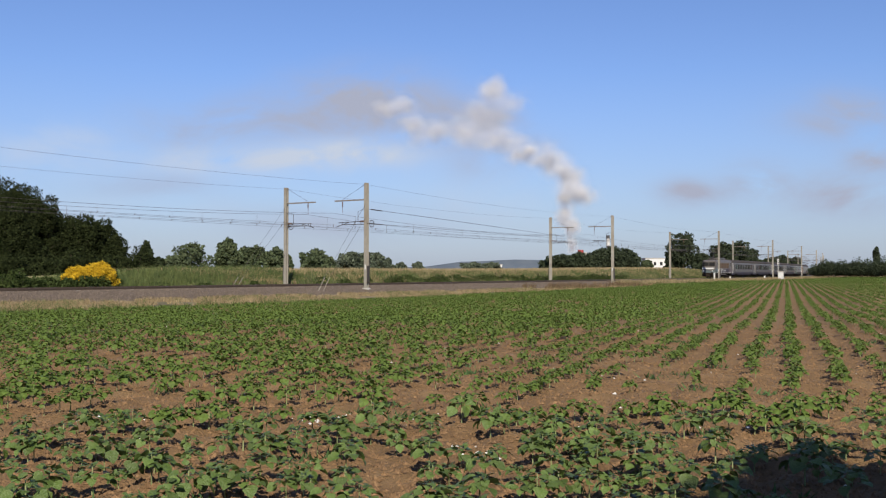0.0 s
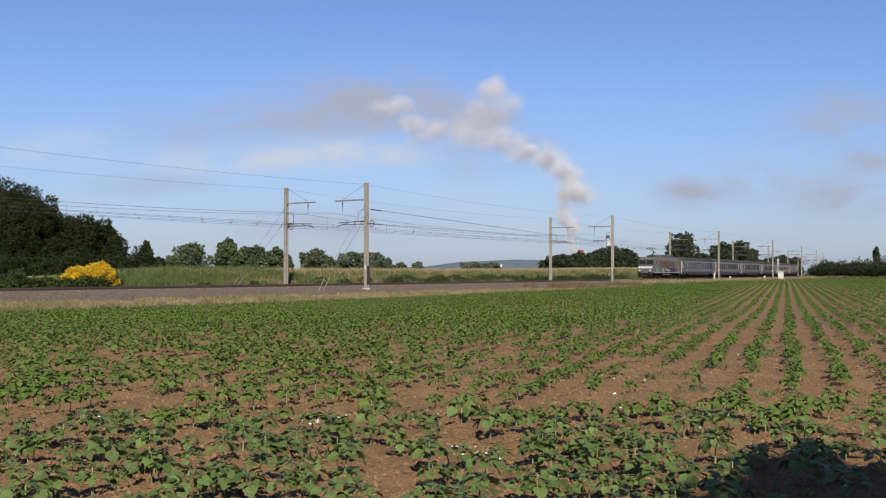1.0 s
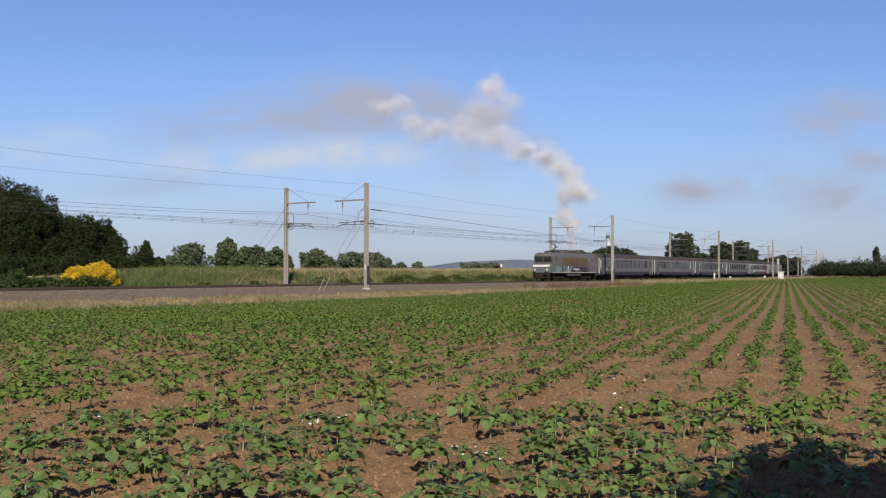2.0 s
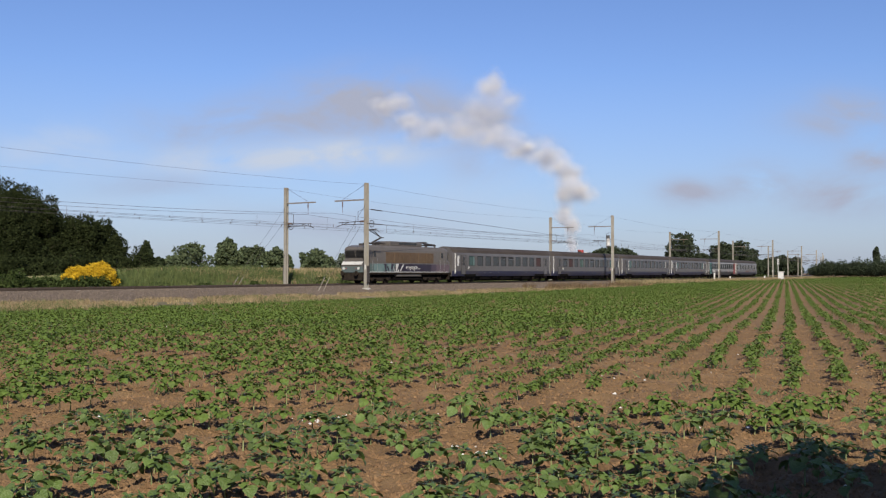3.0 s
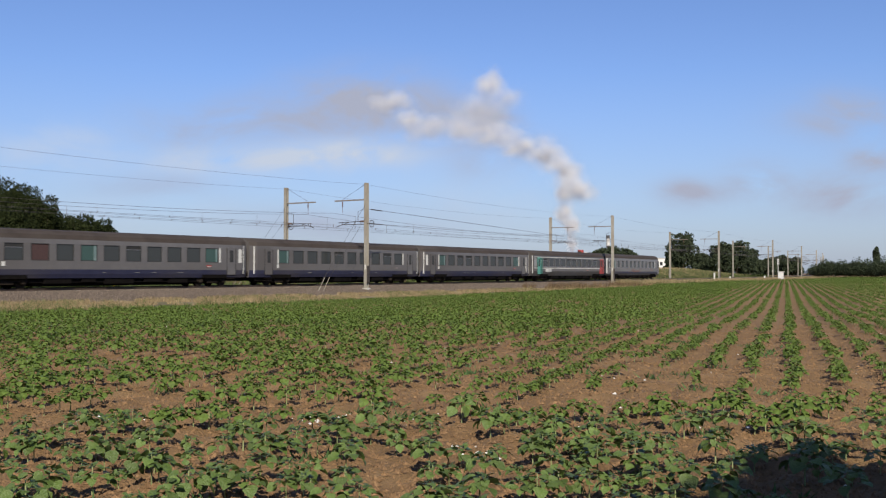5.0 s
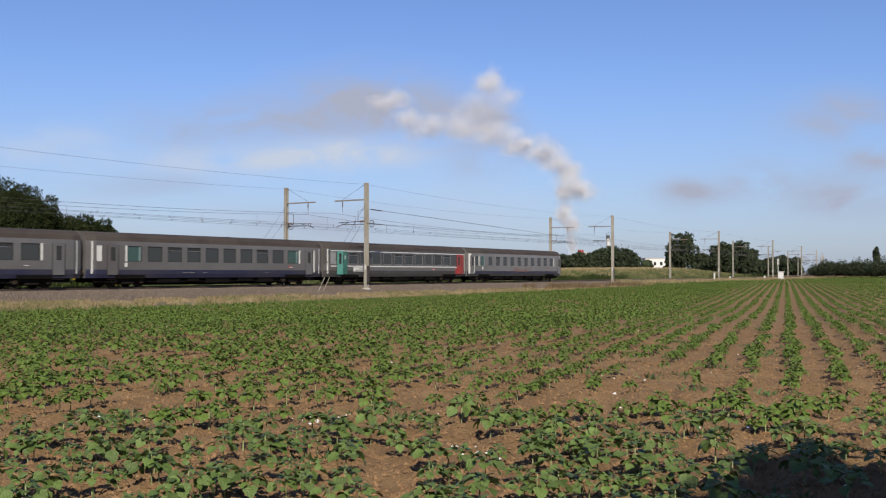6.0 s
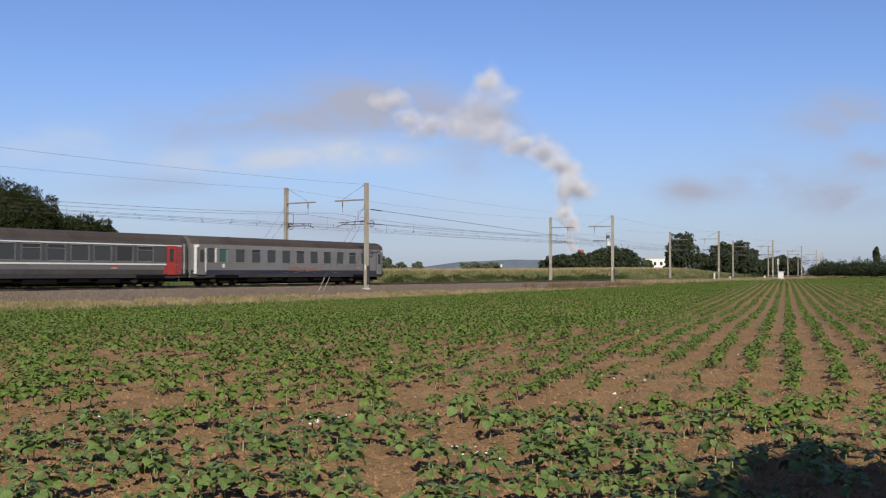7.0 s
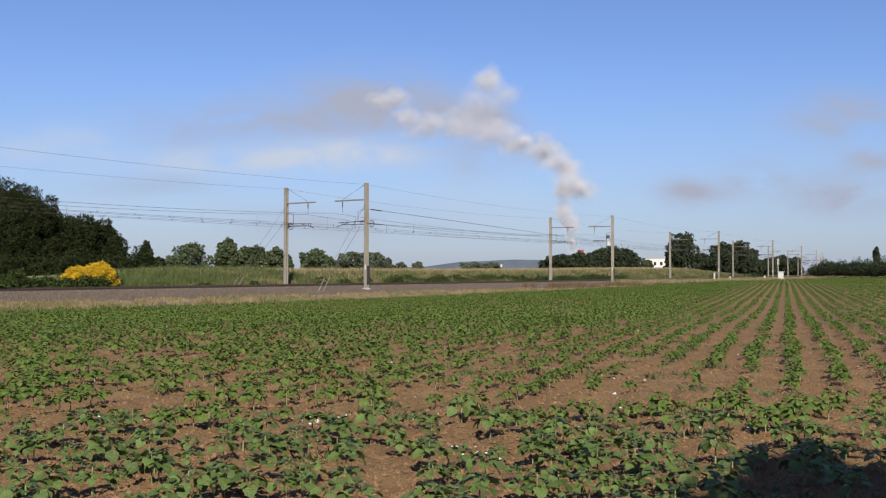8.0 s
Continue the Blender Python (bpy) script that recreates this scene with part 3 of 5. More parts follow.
def build_coach(label, style, windows, front, seed):
    rnd = random.Random(seed)
    c = empty("railway_coach", label, "railway coach", "coaches of the train")
    length = 26.0
    holes = []
    n = len(windows)
    gap = {"grey": 1.97, "stripe": 1.93, "light": 1.92}[style]
    w = {"grey": 0.70, "stripe": 0.76, "light": 0.57}[style]
    for i in range(n):
        x = (n - 1) / 2 * gap - i * gap
        holes.append((x - w, x + w))
    ends = {"grey": (10.82, -11.05), "stripe": (10.78, -11.2), "light": (12.05, -12.05)}[style]
    # small end windows: (place, half width)
    small = {"stripe": [(11.80, 0.44)], "light": [(11.05, 0.36)]}.get(style, {2: [(12.0, 0.24)], 3: [(-12.1, 0.24)], 5: [(12.0, 0.24)]}.get(seed, []))
    for x, hw in small:
        holes.append((x - hw, x + hw))
    if style == "stripe":
        bands, mats = [1, 1, 2, 3, 3, 4, 4, 4, 4], [None, M_SKIRT, M_GREY, M_DGREY, M_ROOF, M_RUBBER]
    elif style == "light":
        bands, mats = [1, 2, 3, 3, 3, 4, 4, 4, 4], [None, M_SKIRT, M_BLUE, M_GREY2, M_ROOF, M_RUBBER]
    else:
        bands, mats = [1, 2, 3, 3, 3, 4, 4, 4, 4], [None, M_BLUE, M_BLUE, M_GREY, M_ROOF, M_RUBBER]
    bands = [b - 1 for b in bands]
    used = mats[1:5]
    verts, faces, mi = shell("body", length, bands, holes, c, "")
    mi = [min(k, 4) for k in mi]
    raw("body", verts, faces, used + [M_RUBBER], c, "", mi)
    # windows
    for i, kind in enumerate(windows):
        a, b = holes[i]
        win_mat = {"g": M_GLASS, "o": M_GLASS, "t": M_GLASS_T, "r": M_CURTAIN, "d": M_GLASS_D}[kind]
        for s in (1, -1):
            y = s * 1.375
            bm = B()
            box(bm, a - 0.02, b + 0.02, min(y, y - s * 0.03), max(y, y - s * 0.03), 1.93, 3.14)
            pane = part("window", bm, win_mat, c, {"t": "green reflecting window", "r": "window with a red-brown blind"}.get(kind, "tinted window"))
            bm = B()
            fy0, fy1 = sorted((s * 1.38, s * 1.418))
            for q in ((a, b, 1.95, 1.99), (a, b, 3.08, 3.12), (a, a + 0.045, 1.99, 3.08), (b - 0.045, b, 1.99, 3.08)):
                box(bm, q[0], q[1], fy0, fy1, q[2], q[3])
            part("window_frame", bm, M_STEEL if style != "grey" else M_RUBBER, pane)
            if kind == "o":
                bm = B()
                box(bm, a + 0.05, b - 0.05, fy0 - 0.002, fy1 - 0.012, 2.80, 2.84)
                part("vent_rail", bm, M_STEEL, pane)
            # a dark slab on the pane stands for the shade inside the vent
            if kind == "o":
                bm = B()
                box(bm, a + 0.05, b - 0.05, min(y, y + s * 0.008), max(y, y + s * 0.008), 2.84, 3.07)
                part("open_vent", bm, M_RUBBER, pane, "dark slab for the shade in the open upper vent")
            if kind == "t":
                bm = B()
                box(bm, a + 0.06, a + 0.28, min(y, y + s * 0.008), max(y, y + s * 0.008), 1.97, 3.09)
                part("curtain_edge", bm, M_PALE, pane, "pale curtain edge")
    for x, hw in small:
        for s in (1, -1):
            y = s * 1.375
            bm = B()
            box(bm, x - hw - 0.02, x + hw + 0.02, min(y, y - s * 0.03), max(y, y - s * 0.03), 1.93, 3.14)
            part("toilet_window", bm, {"grey": M_WHITE, "stripe": M_FROST}.get(style, M_GLASS), c, "small frosted end window")
    # doors near the ends
    for k, x in enumerate(ends):
        colour = {"stripe": (M_TEAL, M_RED)[k], "light": M_GREY2}.get(style, M_GREY)
        for s in (1, -1):
            bm = B()
            y0, y1 = sorted((s * 1.40, s * 1.425))
            box(bm, x - 0.46, x + 0.46, y0, y1, 0.95, 3.22, 0.01)
            d = part("door", bm, colour, c, "folding entrance door")
            bm = B()
            y0, y1 = sorted((s * 1.418, s * 1.432))
            box(bm, x - 0.19, x + 0.19, y0, y1, 2.0, 2.98, 0.03)
            part("door_window", bm, M_GLASS_D, d, "narrow dark door window")
            for dx in (-0.50, 0.50):
                bm = B()
                y0, y1 = sorted((s * 1.40, s * 1.432))
                box(bm, x + dx - 0.02, x + dx + 0.02, y0, y1, 1.0, 3.15)
                part("door_seal", bm, M_RUBBER, d)
            bm = B()
            for q in (-0.3, 0.3):
                y0, y1 = sorted((s * 1.1, s * 1.38))
                box(bm, x - 0.4, x + 0.4, y0, y1, 0.42 + (0.2 if q > 0 else 0), 0.45 + (0.2 if q > 0 else 0))
            part("step", bm, M_BOGIE, d, "metal steps")
    # pale corner strips, where the flank bends in
    for sg in (1, -1):
        for s in (1, -1):
            bm = B()
            xa, xb = (12.34, 12.74) if style == "light" else (12.52, 12.61)
            ya, yb = [1.41 * (1 - 0.16 * (q - 12.25) / 0.75) + 0.02 for q in (xa, xb)]
            v = [bm.verts.new(p) for p in ((sg * xa, s * ya, 1.04), (sg * xb, s * yb, 1.04), (sg * xb, s * yb, 3.38), (sg * xa, s * ya, 3.38),
                                           (sg * xa, s * (ya - 0.1), 1.04), (sg * xb, s * (yb - 0.1), 1.04), (sg * xb, s * (yb - 0.1), 3.38), (sg * xa, s * (ya - 0.1), 3.38))]
            for f in ((0, 1, 2, 3), (4, 7, 6, 5), (0, 4, 5, 1), (3, 2, 6, 7), (1, 5, 6, 2), (0, 3, 7, 4)):
                bm.faces.new([v[k] for k in f])
            bmesh.ops.recalc_face_normals(bm, faces=bm.faces)
            part("corner_strip", bm, M_WHITE, c, "pale corner strip")
    if style == "stripe":
        for z0, z1 in ((3.18, 3.27), (1.70, 1.81)):
            for s in (1, -1):
                bm = B()
                y0, y1 = sorted((s * 1.39, s * 1.422))
                box(bm, -12.2, 12.2, y0, y1, z0, z1)
                part("stripe", bm, M_WHITE, c, "white stripe along the flank")
        flank_panel("name_board", 6.85, 8.65, 1.24, 1.66, M_WHITE, c, "white panel with dark bars")
        for q in range(2):
            flank_panel("name_bar", 7.0, 8.45 - 0.6 * q, 1.33 + q * 0.15, 1.38 + q * 0.15, M_DGREY, c, y=1.432)
        writing("class_numeral", "2", 0.5, 0, (10.16, 1.436, 2.45), c, "white class numeral 2")
        flank_panel("emblem", -6.1, -5.55, 1.40, 1.58, M_RED, c, "small red and white emblem")
        flank_panel("emblem_bar", -6.05, -5.6, 1.42, 1.48, M_WHITE, c, y=1.432)
    else:
        flank_panel("emblem", -8.8, -8.3, 1.56, 1.72, M_RED if seed % 2 else M_MAUVE, c, "small red emblem")
        flank_panel("emblem_bar", -8.75, -8.35, 1.58, 1.63, M_WHITE, c, y=1.432)
        flank_panel("class_mark", 9.5, 9.75, 1.55, 1.85, M_WHITE, c, "white class mark")
        for q in range(4):
            x = rnd.uniform(-6, 6)
            flank_panel("lettering_bar", x, x + rnd.uniform(0.2, 0.6), 1.10, 1.15, M_GREY2, c, "small white lettering bar", y=1.395)
    if style == "stripe":
        flank_panel("end_panel", 9.68, 10.26, 0.98, 3.17, M_TEAL_DEEP, c, "deep teal panel beside the door", y=1.420)
        flank_panel("end_panel", -12.24, -11.72, 0.98, 3.17, M_RED, c, "red panel with dark lines beside the door", y=1.420)
        flank_panel("end_panel", -10.70, -10.45, 0.98, 1.68, M_RED, c, "red panel beside the door", y=1.420)
        for k in range(9):
            flank_panel("end_line", -12.24, -11.78, 1.08 + k * 0.23, 1.14 + k * 0.23, M_DGREY, c, y=1.434)
    if style == "light":
        for q in range(46):
            x, z = -0.9 + rnd.gauss(0, 1.35), 1.22 + abs(rnd.gauss(0, 0.26))
            flank_panel("graffiti_patch", x, x + rnd.uniform(0.1, 0.7), z, z + rnd.uniform(0.03, 0.12), M_RUSTPAINT, c, "faded rust-red scrawl", t=0.004 + 0.001 * (q % 4))
    # pale upright strips between the end windows and the doors
    for x in {3: (-9.75,), 4: (9.62, -9.72), 5: (9.62, -9.72, -11.75), 6: (), 7: (11.62, 10.52, -10.4)}.get(seed, ()):
        flank_panel("pale_strip", x - 0.08, x + 0.08, 1.95 if abs(x) < 11 else 1.15, 3.14, M_WHITE, c, "pale upright strip")
    # black panels laid on the skirt, for the shaded openings over the bogies
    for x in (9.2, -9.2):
        flank_panel("bogie_opening", x - 1.35, x + 1.35, 0.68, 0.95, M_BLACK, c, "black panel for the shade in the opening over the bogie", y=1.385, t=0.01)
    # underside: gear boxes, and solid black blocks added for the shade below
    bm = B()
    box(bm, -12.6, 12.6, -1.15, 1.15, 0.70, 0.98)
    box(bm, -12.2, 12.2, -1.05, 1.05, 0.40, 0.74)
    box(bm, -7.0, 7.0, -0.7, 0.7, 0.16, 0.5)
    box(bm, -7.4, -4.4, -0.8, 0.8, 0.28, 0.72)
    box(bm, -3.6, 2.0, -0.8, 0.8, 0.26, 0.72)
    box(bm, 2.8, 7.4, -0.8, 0.8, 0.30, 0.72)
    for a, b, z in ((-6.5, -4.6, 0.32), (-3.9, -2.2, 0.40), (-1.2, 1.4, 0.30), (2.2, 3.4, 0.42), (4.2, 6.4, 0.34)):
        box(bm, a, b, 0.55, 1.2, z, 0.72, 0.03)
        box(bm, a + 0.2, b - 0.1, -1.2, -0.55, z, 0.72, 0.03)
    part("underframe", bm, M_BLACK, c, "black underframe boxes and blocks for the shade below")
    bogie(c, 9.2)
    bogie(c, -9.2)
    for sg in (1, -1):
        bm = B()
        box(bm, *sorted((sg * 12.95, sg * 13.19)), -0.62, 0.62, 1.1, 3.35, 0.08)
        part("gangway", bm, M_RUBBER, c, "black rubber gangway bellows")
        buffers(c, sg * 12.7, sg)
    TRAIN.append((c, front, 26.4))
    return c


def build_loco():
    c = empty("electric_locomotive", "grey electric locomotive with teal and purple band and raised pantograph", "locomotive")
    half = 8.35
    # side profile of the cab end: distance back from the tip, height
    nose = [(0.30, 0.95), (0.0, 1.15), (0.0, 1.75), (0.30, 2.25), (0.82, 2.56), (0.60, 3.46), (0.75, 3.72), (1.5, 3.92)]
    verts, faces, mi = [], [], []
    wid = [1.30, 1.38, 1.42, 1.45, 1.45, 1.40, 1.34, 1.22]
    inw = [0.10, 0.16, 0.16, 0.10, 0.05, 0.06, 0.08, 0.10]
    n = len(nose)
    rows = []
    for sgn in (1, -1):
        col = []
        for (b, z), w, k in zip(nose, wid, inw):
            col.append([(sgn * (half - b), -(w - k), z), (sgn * (half - b), (w - k), z), (sgn * (half - b - 0.35), -w, z), (sgn * (half - b - 0.35), w, z)])
        rows.append(col)
    fr, bk = rows

    def quad(*p, m=0):
        b = len(verts)
        verts.extend(p)
        faces.append(tuple(range(b, b + len(p))))
        mi.append(m)

    for j in range(n - 1):
        for col, o in ((fr, 1), (bk, -1)):
            a, b = col[j], col[j + 1]
            m = 1 if j == 1 else (2 if j == 0 else 0)
            q = (a[0], a[1], b[1], b[0])
            quad(*(q if o > 0 else q[::-1]), m=m)
            for k, e in ((1, 3), (0, 2)):
                q = (a[k], a[e], b[e], b[k])
                quad(*(q if (o > 0) == (k == 1) else q[::-1]), m=m)
        for k in (3, 2):
            q = (fr[j][k], bk[j][k], bk[j + 1][k], fr[j + 1][k])
            quad(*(q if k == 3 else q[::-1]), m=0)
    a, b = fr[-1], bk[-1]
    quad((a[2][0], a[2][1], 3.92), (a[3][0], a[3][1], 3.92), (b[3][0], b[3][1], 3.92), (b[2][0], b[2][1], 3.92), m=3)
    quad(a[0], a[1], a[3], a[2], m=3)
    quad(b[0], b[2], b[3], b[1], m=3)
    raw("body", verts, faces, [M_LGREY, M_TEAL_DULL, M_BOGIE, M_ROOF], c, "", mi)
    for sg in (1, -1):
        # windscreens set between the visor and the broken nose
        for s in (1, -1):
            bm = B()
            x0, x1 = sg * (half - 0.775), sg * (half - 0.60)
            y0, y1 = s * 0.08, s * 1.24
            p = [(x0, y0, 2.66), (x0, y1, 2.66), (x1, y1, 3.36), (x1, y0, 3.36)]
            v = [bm.verts.new(q) for q in p] + [bm.verts.new((q[0] + sg * 0.03, q[1], q[2])) for q in p]
            for f in ((0, 1, 2, 3), (4, 5, 6, 7), (0, 1, 5, 4), (1, 2, 6, 5), (2, 3, 7, 6), (3, 0, 4, 7)):
                bm.faces.new([v[k] for k in f])
            bmesh.ops.recalc_face_normals(bm, faces=bm.faces)
            part("windscreen", bm, M_GLASS_D, c, "dark windscreen")
            bm = B()
            rod(bm, (sg * (half + 0.0), s * 0.92, 1.55), (sg * (half + 0.07), s * 0.92, 1.55), 0.13, 14)
            part("headlight", bm, M_WHITE, c, "round headlight")
            bm = B()
            rod(bm, (sg * (half + 0.0), s * 0.62, 1.55), (sg * (half + 0.05), s * 0.62, 1.55), 0.05, 12)
            part("tail_light", bm, M_RED, c, "round red lamp")
        bm = B()
        v = [bm.verts.new(q) for q in ((sg * (half + 0.02), -1.22, 1.92), (sg * (half + 0.02), 1.22, 1.92), (sg * (half - 0.26), 1.30, 2.24), (sg * (half - 0.26), -1.30, 2.24),
                                       (sg * (half - 0.2), -1.22, 1.92), (sg * (half - 0.2), 1.22, 1.92), (sg * (half - 0.45), 1.30, 2.24), (sg * (half - 0.45), -1.30, 2.24))]
        for f in ((0, 1, 2, 3), (4, 5, 6, 7), (0, 1, 5, 4), (1, 2, 6, 5), (2, 3, 7, 6), (3, 0, 4, 7)):
            bm.faces.new([v[k] for k in f])
        bmesh.ops.recalc_face_normals(bm, faces=bm.faces)
        part("nose_band", bm, M_BAND, c, "white band across the nose")
        bm = B()
        box(bm, *sorted((sg * (half - 0.35), sg * (half - 0.02))), -1.25, 1.25, 0.35, 1.12, 0.06)
        part("snow_plough", bm, M_BOGIE, c, "grimy front apron")
        buffers(c, sg * (half - 0.1), sg)
    # flank: long louvre field, coloured band, cab doors
    for s in (1, -1):
        y = lambda a, b: sorted((s * a, s * b))
        bm = B()
        box(bm, -4.6, 4.4, *y(1.40, 1.455), 2.14, 3.24, 0.01)
        lv = part("louvre_field", bm, M_BROWN, c, "brown ventilation grille along the flank")
        for k in range(10):
            bm = B()
            box(bm, -4.55, 4.35, *y(1.45, 1.463), 2.19 + k * 0.105, 2.225 + k * 0.105)
            part("louvre", bm, M_BROWN, lv)
        for k in range(1, 6):
            bm = B()
            xx = -4.6 + k * 1.5
            box(bm, xx - 0.025, xx + 0.025, *y(1.45, 1.482), 2.14, 3.24)
            part("louvre_post", bm, M_BROWN, lv)
        fields = [(7.9, 6.5, M_TEAL_DULL), (6.5, 4.85, M_PALE), (4.85, 4.2, M_PURPLE), (4.2, 3.5, M_PALE), (3.5, 2.65, M_PURPLE), (2.65, 2.13, M_BAND), (2.13, -4.1, M_PURPLE), (-4.1, -5.2, M_PLUM), (-5.2, -7.9, M_MAUVE)]
        for a, b, m in fields:
            bm = B()
            box(bm, b, a, *y(1.40, 1.462), 1.22, 2.04)
            part("colour_band", bm, m, c, "painted livery field on the flank")
        # slanting shapes printed across the band
        for xa, lean, wd, z0, z1, m in ((4.75, -0.2, 0.18, 1.26, 1.98, M_PALE), (4.45, 0.15, 0.14, 1.4, 2.0, M_TEAL_DULL), (4.0, -0.25, 0.22, 1.24, 1.8, M_PURPLE), (3.3, 0.3, 0.2, 1.3, 2.0, M_PALE), (2.95, -0.25, 0.14, 1.24, 1.75, M_BAND),
                                        (2.5, 0.35, 0.16, 1.25, 1.9, M_PURPLE), (1.95, 0.55, 0.22, 1.30, 1.98, M_BAND)):
            bm = B()
            pts = [(xa, z0), (xa - wd, z0), (xa - wd - lean, z1), (xa - lean, z1)]
            v = [bm.verts.new((px, s * yy, pz)) for yy in (1.455, 1.468) for px, pz in pts]
            for f in ((0, 1, 2, 3), (4, 5, 6, 7), (0, 1, 5, 4), (1, 2, 6, 5), (2, 3, 7, 6), (3, 0, 4, 7)):
                bm.faces.new([v[k] for k in f])
            bmesh.ops.recalc_face_normals(bm, faces=bm.faces)
            part("printed_shape", bm, m, c, "slanting printed shape on the band")
        for z0, z1 in ((1.16, 1.22), (2.04, 2.08)):
            bm = B()
            box(bm, -7.75, 7.75, *y(1.40, 1.466), z0, z1)
            part("band_edge", bm, M_GREY2 if z0 > 2 else M_WHITE, c, "thin pale line")
        for x in (6.35, -6.35):
            bm = B()
            box(bm, x - 0.32, x + 0.32, *y(1.40, 1.468), 2.10, 3.42, 0.008)
            d = part("cab_door", bm, M_LGREY, c, "grey cab door")
            bm = B()
            box(bm, x - 0.2, x + 0.2, *y(1.44, 1.476), 2.72, 3.30, 0.02)
            part("door_window", bm, M_GLASS_D, d, "dark cab window")
            bm = B()
            for dx in (-0.42, 0.42):
                rod(bm, (x + dx, s * 1.48, 1.3), (x + dx, s * 1.48, 2.5), 0.02)
            part("handrail", bm, M_STEEL, d)
        bm = B()
        box(bm, -2.3, 2.3, *y(1.0, 1.32), 0.72, 1.10, 0.05)
        part("equipment_box", bm, M_LGREY, c, "dusty underfloor box")
        bm = B()
        box(bm, -2.6, 2.6, *y(0.7, 1.15), 0.35, 0.72, 0.05)
        part("battery_box", bm, M_BLACK, c, "black underfloor equipment")
        bm = B()
        box(bm, -7.8, 7.8, *y(1.15, 1.40), 0.98, 1.16)
        part("sole_bar", bm, M_BOGIE, c)
    writing("lettering", "voyage...", 0.66, 0.12, (0.85, 1.472, 1.50), c, "white slogan reading voyage...", 1.22)
    # one solid black block fills the shaded gaps among the running gear
    bm = B()
    box(bm, -7.6, 7.6, -0.95, 0.95, 0.30, 1.0, 0.05)
    part("underframe", bm, M_BLACK, c, "black block for running gear and the shade around it")
    # roof gear
    bm = B()
    box(bm, -3.0, 3.1, -1.0, 1.0, 3.88, 4.42, 0.14)
    rf = part("roof_hood", bm, M_LGREY, c, "grey roof hood")
    bm = B()
    for k in range(4):
        box(bm, -1.9 + k * 0.85, -1.1 + k * 0.85, 0.85, 1.02, 4.08, 4.30)
    part("hood_grille", bm, M_GLASS_D, rf)
    bm = B()
    box(bm, 6.2, 6.9, -0.2, 0.2, 3.88, 4.10, 0.04)
    part("horn", bm, M_IRON, c)
    for x, up in ((4.5, True), (-5.3, False)):
        bm = B()
        for s in (1, -1):
            rod(bm, (x - 1.1, s * 0.55, 4.17), (x + 1.1, s * 0.55, 4.17), 0.075)
            for q in (-0.9, 0.9):
                rod(bm, (x + q, s * 0.55, 3.88), (x + q, s * 0.55, 4.15), 0.12, 8)
        for q in (-0.9, 0.0, 0.9):
            rod(bm, (x + q, -0.6, 4.17), (x + q, 0.6, 4.17), 0.06)
        fr = part("pantograph_frame", bm, M_IRON, c, "dark pantograph base frame")
        zc = 5.50 if up else 4.42
        knee = (x - 1.25, 0, 4.78 if up else 4.27)
        head = (x + 0.55 if up else x + 1.0, 0, zc)
        bm = B()
        rod(bm, (x + 0.5, 0.0, 4.2), knee, 0.085)
        for s in (1, -1):
            rod(bm, knee, (head[0], s * 0.25, head[2]), 0.045)
        rod(bm, (knee[0], -0.3, knee[2]), (knee[0], 0.3, knee[2]), 0.05)
        part("pantograph_arm", bm, M_IRON, fr, "raised pantograph arm" if up else "folded pantograph arm")
        bm = B()
        for q in (-0.22, 0.22):
            rod(bm, (head[0] + q, -0.55, zc + 0.06), (head[0] + q, 0.55, zc + 0.06), 0.05)
            for s in (1, -1):
                rod(bm, (head[0] + q, s * 0.55, zc + 0.06), (head[0] + q, s * 0.85, zc - 0.18), 0.03)
        rod(bm, (head[0] - 0.22, 0, zc), (head[0] + 0.22, 0, zc), 0.035)
        part("collector_head", bm, M_IRON, fr)
    bogie(c, 4.9, "four-wheel power bogie", 0.62, 2.8)
    bogie(c, -4.9, "four-wheel power bogie", 0.62, 2.8)
    TRAIN.append((c, 0.1, 17.48))


build_loco()
G = 17.6
build_coach("grey railway coach with dark blue lower band and dark roof", "grey", "tgggoogggr", G, 2)
build_coach("grey railway coach with blue lower band and faded red marks", "grey", "orgtgogggt", G + 26.4, 3)
build_coach("grey railway coach with dark blue lower band and open vents", "grey", "tgggogggog", G + 52.8, 4)
build_coach("grey railway coach with pale end doors and blue band", "grey", "tgoogggogt", G + 79.2, 5)
build_coach("slate grey coach with white stripes, teal and red doors", "stripe", "ogggooggdo", G + 105.6, 6)
build_coach("light grey last coach with thin blue band and rust graffiti", "light", "tgoggogggog", G + 132.0, 7)


